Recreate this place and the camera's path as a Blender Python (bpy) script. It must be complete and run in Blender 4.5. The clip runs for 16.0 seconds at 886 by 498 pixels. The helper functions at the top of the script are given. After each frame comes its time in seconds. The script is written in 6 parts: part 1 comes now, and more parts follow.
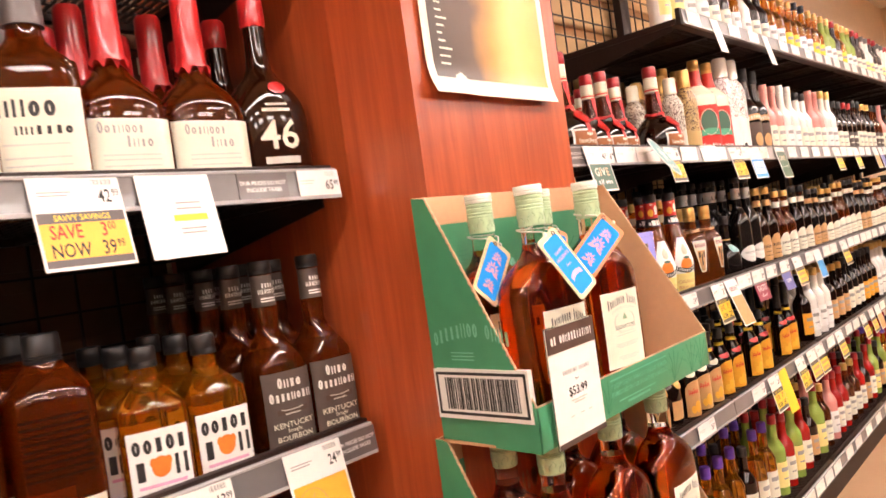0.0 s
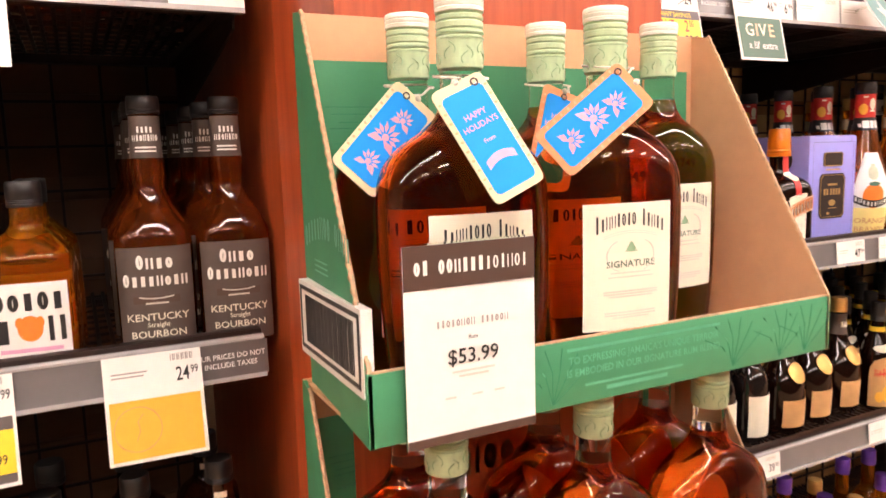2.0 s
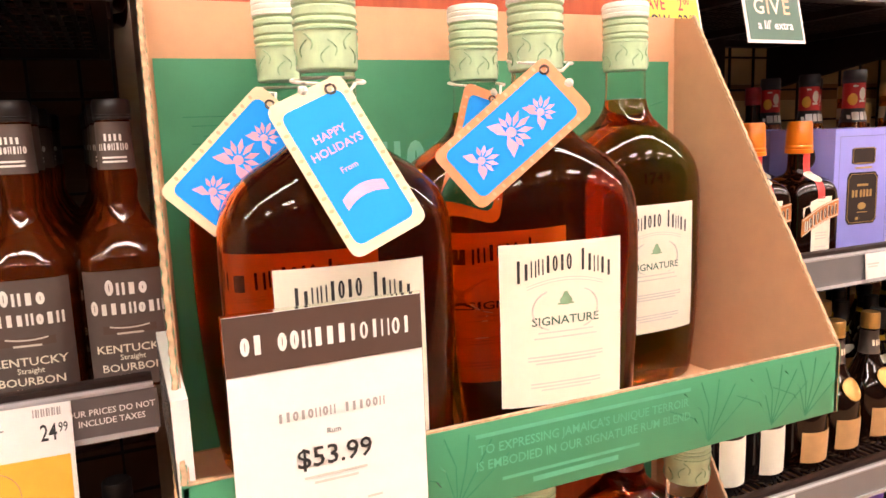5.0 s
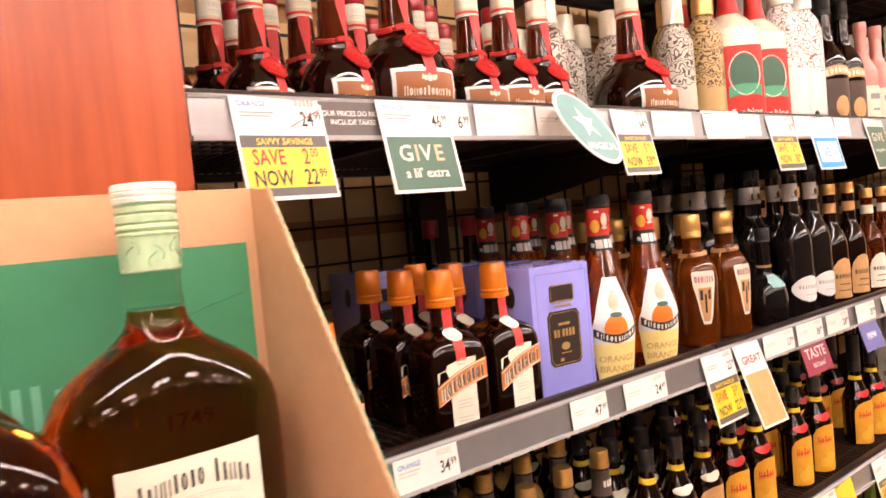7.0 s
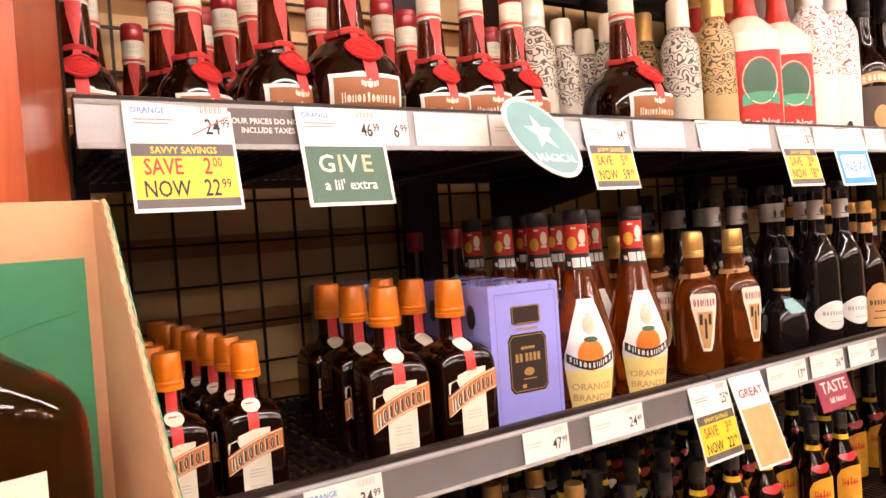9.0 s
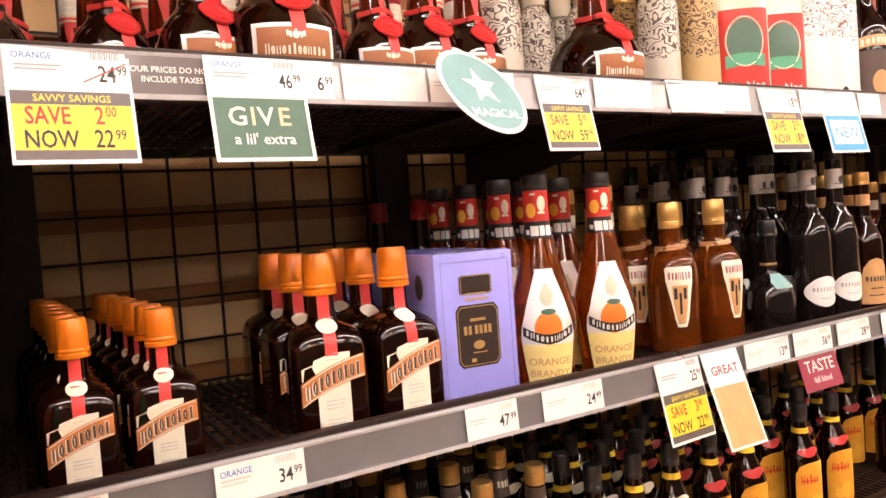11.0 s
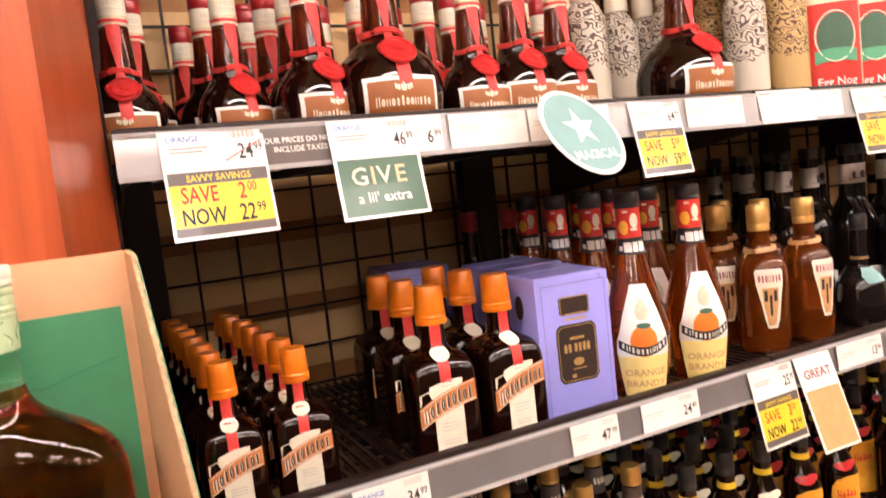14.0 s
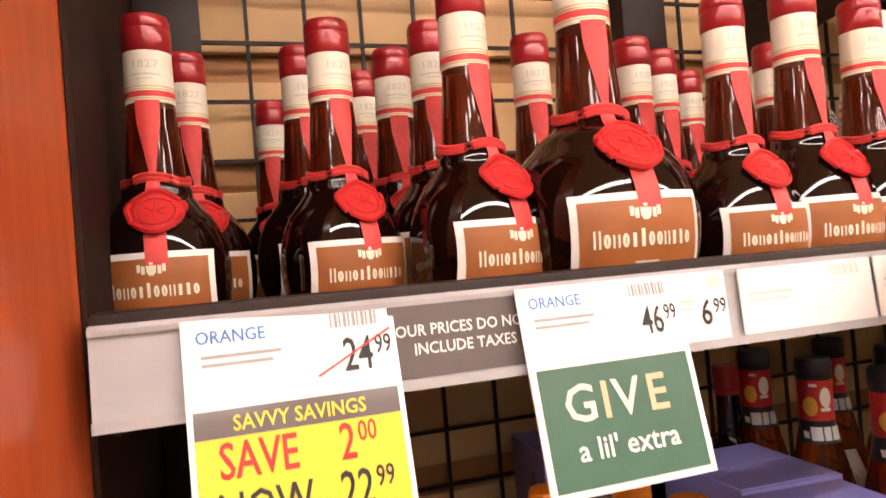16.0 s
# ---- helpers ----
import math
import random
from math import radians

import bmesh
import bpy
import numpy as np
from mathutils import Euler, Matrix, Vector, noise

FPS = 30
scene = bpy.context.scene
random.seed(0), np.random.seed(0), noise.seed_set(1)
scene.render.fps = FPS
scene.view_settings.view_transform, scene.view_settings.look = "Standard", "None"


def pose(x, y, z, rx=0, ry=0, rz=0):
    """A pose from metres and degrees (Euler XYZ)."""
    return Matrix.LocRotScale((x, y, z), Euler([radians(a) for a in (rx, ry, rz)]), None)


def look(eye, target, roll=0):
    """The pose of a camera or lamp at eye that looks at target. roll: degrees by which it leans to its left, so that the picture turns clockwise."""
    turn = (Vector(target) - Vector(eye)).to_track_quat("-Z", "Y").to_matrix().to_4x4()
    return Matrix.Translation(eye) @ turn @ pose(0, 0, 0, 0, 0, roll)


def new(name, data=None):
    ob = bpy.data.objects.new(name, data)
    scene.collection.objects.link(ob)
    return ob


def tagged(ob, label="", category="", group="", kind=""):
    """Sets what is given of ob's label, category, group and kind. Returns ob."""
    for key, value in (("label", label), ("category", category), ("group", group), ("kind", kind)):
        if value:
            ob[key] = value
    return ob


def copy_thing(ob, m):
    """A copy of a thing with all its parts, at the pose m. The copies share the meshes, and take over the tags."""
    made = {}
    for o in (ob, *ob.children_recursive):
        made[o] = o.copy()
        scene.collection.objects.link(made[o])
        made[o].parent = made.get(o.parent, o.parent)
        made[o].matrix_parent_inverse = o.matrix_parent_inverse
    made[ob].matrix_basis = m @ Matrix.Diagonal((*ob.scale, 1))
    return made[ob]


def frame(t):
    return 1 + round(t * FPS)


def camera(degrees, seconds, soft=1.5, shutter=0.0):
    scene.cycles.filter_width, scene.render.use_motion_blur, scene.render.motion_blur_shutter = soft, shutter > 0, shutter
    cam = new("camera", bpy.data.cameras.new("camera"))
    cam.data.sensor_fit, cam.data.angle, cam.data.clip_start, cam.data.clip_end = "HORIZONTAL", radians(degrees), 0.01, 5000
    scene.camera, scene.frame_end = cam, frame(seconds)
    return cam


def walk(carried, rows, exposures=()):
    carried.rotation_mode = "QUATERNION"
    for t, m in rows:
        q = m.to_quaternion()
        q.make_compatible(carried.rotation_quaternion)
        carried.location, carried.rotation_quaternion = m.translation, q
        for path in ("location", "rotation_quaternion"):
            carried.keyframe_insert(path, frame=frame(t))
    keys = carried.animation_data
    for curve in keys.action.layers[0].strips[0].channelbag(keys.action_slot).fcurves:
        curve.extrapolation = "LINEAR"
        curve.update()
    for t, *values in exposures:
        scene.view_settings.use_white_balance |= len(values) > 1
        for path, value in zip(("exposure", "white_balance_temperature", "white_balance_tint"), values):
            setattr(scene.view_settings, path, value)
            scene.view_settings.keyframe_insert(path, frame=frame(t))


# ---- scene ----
cam = camera(63.0, 16.0, 1.5, 0.3)
PATH = [
    (0, (0.111, 0.082, 1.287), (1.578, 1.441, 1.263), -8.0),
    (0.5, (0.266, 0.089, 1.256), (1.691, 1.488, 1.156), -7.2),
    (1, (0.455, 0.061, 1.233), (1.746, 1.582, 1.085), -1.1),
    (1.5, (0.584, 0.079, 1.217), (1.614, 1.773, 0.956), -0.6),
    (2, (0.682, 0.147, 1.22), (1.573, 1.918, 0.953), -1.6),
    (2.5, (0.757, 0.219, 1.232), (1.575, 2.036, 1.057), -2.4),
    (3, (0.804, 0.232, 1.232), (1.593, 2.057, 1.015), -1.9),
    (3.2, (0.821, 0.23, 1.229), (1.579, 2.065, 0.993), -1.3),
    (5.5, (0.878, 0.245, 1.25), (1.712, 2.032, 0.921), -3.4),
    (6, (0.932, 0.272, 1.252), (1.992, 1.948, 0.991), -5.2),
    (6.5, (1.032, 0.271, 1.284), (2.224, 1.869, 1.128), -6.4),
    (7, (1.143, 0.279, 1.313), (2.38, 1.848, 1.237), -5.3),
    (7.5, (1.218, 0.265, 1.328), (2.417, 1.865, 1.304), -3.6),
    (8, (1.267, 0.25, 1.334), (2.412, 1.89, 1.307), -3.3),
    (8.5, (1.296, 0.23, 1.327), (2.387, 1.906, 1.303), -3.7),
    (9, (1.314, 0.23, 1.309), (2.398, 1.911, 1.27), -4.1),
    (11.5, (1.443, 0.224, 1.254), (2.466, 1.94, 1.158), -3.9),
    (12, (1.435, 0.224, 1.237), (2.499, 1.907, 1.05), -4.0),
    (12.5, (1.412, 0.21, 1.246), (2.51, 1.871, 1.054), -4.9),
    (13, (1.385, 0.191, 1.251), (2.45, 1.872, 1.05), -5.2),
    (13.5, (1.371, 0.182, 1.293), (2.374, 1.898, 1.074), -5.2),
    (14, (1.367, 0.203, 1.382), (2.237, 1.994, 1.197), -6.3),
    (14.5, (1.379, 0.277, 1.417), (2.209, 2.095, 1.327), -4.9),
    (15, (1.416, 0.425, 1.444), (2.183, 2.272, 1.4), -5.7),
    (15.5, (1.437, 0.556, 1.459), (2.149, 2.425, 1.457), -5.1),
    (16, (1.453, 0.616, 1.483), (2.1, 2.508, 1.509), -4.6),
]
walk(cam, [(t, look(eye, target, roll)) for t, eye, target, roll in PATH])

# ---- light ----
world = bpy.data.worlds.new("store_air")
scene.world = world
world.use_nodes = True
world.node_tree.nodes["Background"].inputs[0].default_value = (1.0, 0.93, 0.84, 1)
world.node_tree.nodes["Background"].inputs[1].default_value = 0.05


# ---- materials ----
def mat(name, col, rough=0.5, metal=0.0, var=0.10, scale=40.0, bump=0.0, trans=0.0, ior=1.5, coat=0.0,
        stretch=(1, 1, 1), blotch=0.0, glow=0.0):
    m = bpy.data.materials.new(name)
    m.use_nodes = True
    nt = m.node_tree
    p = nt.nodes["Principled BSDF"]
    p.inputs["Roughness"].default_value = rough
    p.inputs["Metallic"].default_value = metal
    p.inputs["IOR"].default_value = ior
    p.inputs["Transmission Weight"].default_value = trans
    p.inputs["Coat Weight"].default_value = coat
    p.inputs["Coat Roughness"].default_value = 0.06
    p.inputs["Base Color"].default_value = (*col, 1)
    if glow:
        p.inputs["Emission Color"].default_value = (*col, 1)
        p.inputs["Emission Strength"].default_value = glow
    if var or bump:
        tc = nt.nodes.new("ShaderNodeTexCoord")
        mp = nt.nodes.new("ShaderNodeMapping")
        mp.inputs["Scale"].default_value = stretch
        nt.links.new(tc.outputs["Object"], mp.inputs["Vector"])
        n1 = nt.nodes.new("ShaderNodeTexNoise")
        n1.inputs["Scale"].default_value = scale
        n1.inputs["Detail"].default_value = 6
        nt.links.new(mp.outputs[0], n1.inputs["Vector"])
        n2 = nt.nodes.new("ShaderNodeTexNoise")
        n2.inputs["Scale"].default_value = scale / 9
        n2.inputs["Detail"].default_value = 3
        nt.links.new(mp.outputs[0], n2.inputs["Vector"])
        add = nt.nodes.new("ShaderNodeMath")
        add.operation = "MULTIPLY_ADD"
        nt.links.new(n2.outputs["Fac"], add.inputs[0])
        add.inputs[1].default_value = 0.5 + blotch
        nt.links.new(n1.outputs["Fac"], add.inputs[2])
        ramp = nt.nodes.new("ShaderNodeMapRange")
        ramp.inputs["From Min"].default_value = 0.45
        ramp.inputs["From Max"].default_value = 1.05 + blotch
        nt.links.new(add.outputs[0], ramp.inputs["Value"])
        mix = nt.nodes.new("ShaderNodeMix")
        mix.data_type = "RGBA"
        mix.inputs[6].default_value = (*[c * (1 - var) for c in col], 1)
        mix.inputs[7].default_value = (*[min(1, c * (1 + var)) for c in col], 1)
        nt.links.new(ramp.outputs[0], mix.inputs[0])
        nt.links.new(mix.outputs[2], p.inputs["Base Color"])
        if bump:
            b = nt.nodes.new("ShaderNodeBump")
            b.inputs["Strength"].default_value = bump
            b.inputs["Distance"].default_value = 0.002
            nt.links.new(n1.outputs["Fac"], b.inputs["Height"])
            nt.links.new(b.outputs[0], p.inputs["Normal"])
    return m


def scroll_mat(name, col, ink, cut=0.70, low=0.10):
    """Scrolling ornament printed over a coated bottle."""
    m = mat(name, col, 0.3, 0.0, 0.0)
    nt = m.node_tree
    tc = nt.nodes.new("ShaderNodeTexCoord")
    w = nt.nodes.new("ShaderNodeTexWave")
    w.wave_type = "RINGS"
    w.inputs["Scale"].default_value = 26
    w.inputs["Distortion"].default_value = 11
    w.inputs["Detail"].default_value = 0
    w.inputs["Detail Scale"].default_value = 3.2
    nt.links.new(tc.outputs["Object"], w.inputs["Vector"])
    g = nt.nodes.new("ShaderNodeMath")
    g.operation = "GREATER_THAN"
    g.inputs[1].default_value = cut
    nt.links.new(w.outputs["Fac"], g.inputs[0])
    sz = nt.nodes.new("ShaderNodeSeparateXYZ")
    nt.links.new(tc.outputs["Object"], sz.inputs[0])
    nz = nt.nodes.new("ShaderNodeTexNoise")
    nz.inputs["Scale"].default_value = 22
    nt.links.new(tc.outputs["Object"], nz.inputs["Vector"])
    edge = nt.nodes.new("ShaderNodeMath")
    edge.operation = "MULTIPLY_ADD"
    nt.links.new(nz.outputs["Fac"], edge.inputs[0])
    edge.inputs[1].default_value = 0.08
    nt.links.new(sz.outputs["Z"], edge.inputs[2])
    above = nt.nodes.new("ShaderNodeMath")
    above.operation = "GREATER_THAN"
    above.inputs[1].default_value = low + 0.04
    nt.links.new(edge.outputs[0], above.inputs[0])
    both = nt.nodes.new("ShaderNodeMath")
    both.operation = "MULTIPLY"
    nt.links.new(g.outputs[0], both.inputs[0])
    nt.links.new(above.outputs[0], both.inputs[1])
    mix = nt.nodes.new("ShaderNodeMix")
    mix.data_type = "RGBA"
    mix.inputs[6].default_value = (*col, 1)
    mix.inputs[7].default_value = (*ink, 1)
    nt.links.new(both.outputs[0], mix.inputs[0])
    nt.links.new(mix.outputs[2], nt.nodes["Principled BSDF"].inputs["Base Color"])
    return m


def wood_mat(name, dark, light, rough=0.3):
    m = mat(name, light, rough, 0.0, 0.0)
    nt = m.node_tree
    p = nt.nodes["Principled BSDF"]
    tc = nt.nodes.new("ShaderNodeTexCoord")
    mp = nt.nodes.new("ShaderNodeMapping")
    mp.inputs["Scale"].default_value = (1, 1, 0.06)
    nt.links.new(tc.outputs["Object"], mp.inputs["Vector"])
    fine = nt.nodes.new("ShaderNodeTexNoise")
    fine.inputs["Scale"].default_value = 95
    fine.inputs["Detail"].default_value = 8
    fine.inputs["Distortion"].default_value = 0.5
    broad = nt.nodes.new("ShaderNodeTexNoise")
    broad.inputs["Scale"].default_value = 13
    broad.inputs["Detail"].default_value = 4
    broad.inputs["Distortion"].default_value = 1.2
    for n in (fine, broad):
        nt.links.new(mp.outputs[0], n.inputs["Vector"])
    add = nt.nodes.new("ShaderNodeMath")
    add.operation = "MULTIPLY_ADD"
    nt.links.new(broad.outputs["Fac"], add.inputs[0])
    add.inputs[1].default_value = 0.9
    nt.links.new(fine.outputs["Fac"], add.inputs[2])
    r = nt.nodes.new("ShaderNodeMapRange")
    r.inputs["From Min"].default_value = 0.55
    r.inputs["From Max"].default_value = 1.3
    nt.links.new(add.outputs[0], r.inputs["Value"])
    mix = nt.nodes.new("ShaderNodeMix")
    mix.data_type = "RGBA"
    mix.inputs[6].default_value = (*dark, 1)
    mix.inputs[7].default_value = (*light, 1)
    nt.links.new(r.outputs[0], mix.inputs[0])
    nt.links.new(mix.outputs[2], p.inputs["Base Color"])
    b = nt.nodes.new("ShaderNodeBump")
    b.inputs["Strength"].default_value = 0.06
    b.inputs["Distance"].default_value = 0.001
    nt.links.new(fine.outputs["Fac"], b.inputs["Height"])
    nt.links.new(b.outputs[0], p.inputs["Normal"])
    p.inputs["Coat Weight"].default_value = 0.3
    p.inputs["Coat Roughness"].default_value = 0.2
    return m


def picture_mat(name):
    """A printed photograph: a drink that glows gold out of a dark side."""
    m = mat(name, (0.5, 0.3, 0.1), 0.35, 0.0, 0.0)
    nt = m.node_tree
    tc = nt.nodes.new("ShaderNodeTexCoord")
    sx = nt.nodes.new("ShaderNodeSeparateXYZ")
    nt.links.new(tc.outputs["Object"], sx.inputs[0])
    nz = nt.nodes.new("ShaderNodeTexNoise")
    nz.inputs["Scale"].default_value = 9
    nt.links.new(tc.outputs["Object"], nz.inputs["Vector"])
    ad = nt.nodes.new("ShaderNodeMath")
    ad.operation = "MULTIPLY_ADD"
    nt.links.new(nz.outputs["Fac"], ad.inputs[0])
    ad.inputs[1].default_value = 0.10
    nt.links.new(sx.outputs["X"], ad.inputs[2])
    mr = nt.nodes.new("ShaderNodeMapRange")
    mr.inputs["From Min"].default_value = -0.10
    mr.inputs["From Max"].default_value = 0.22
    nt.links.new(ad.outputs[0], mr.inputs["Value"])
    cr = nt.nodes.new("ShaderNodeValToRGB")
    for at, col in ((0.0, (0.045, 0.022, 0.012, 1)), (1.0, (0.62, 0.30, 0.05, 1))):
        e = cr.color_ramp.elements[int(at)]
        e.position, e.color = at, col
    for at, col in ((0.30, (0.10, 0.05, 0.02, 1)), (0.48, (0.62, 0.28, 0.04, 1)), (0.70, (0.86, 0.55, 0.16, 1))):
        e = cr.color_ramp.elements.new(at)
        e.color = col
    nt.links.new(mr.outputs[0], cr.inputs[0])
    nt.links.new(cr.outputs[0], nt.nodes["Principled BSDF"].inputs["Base Color"])
    return m


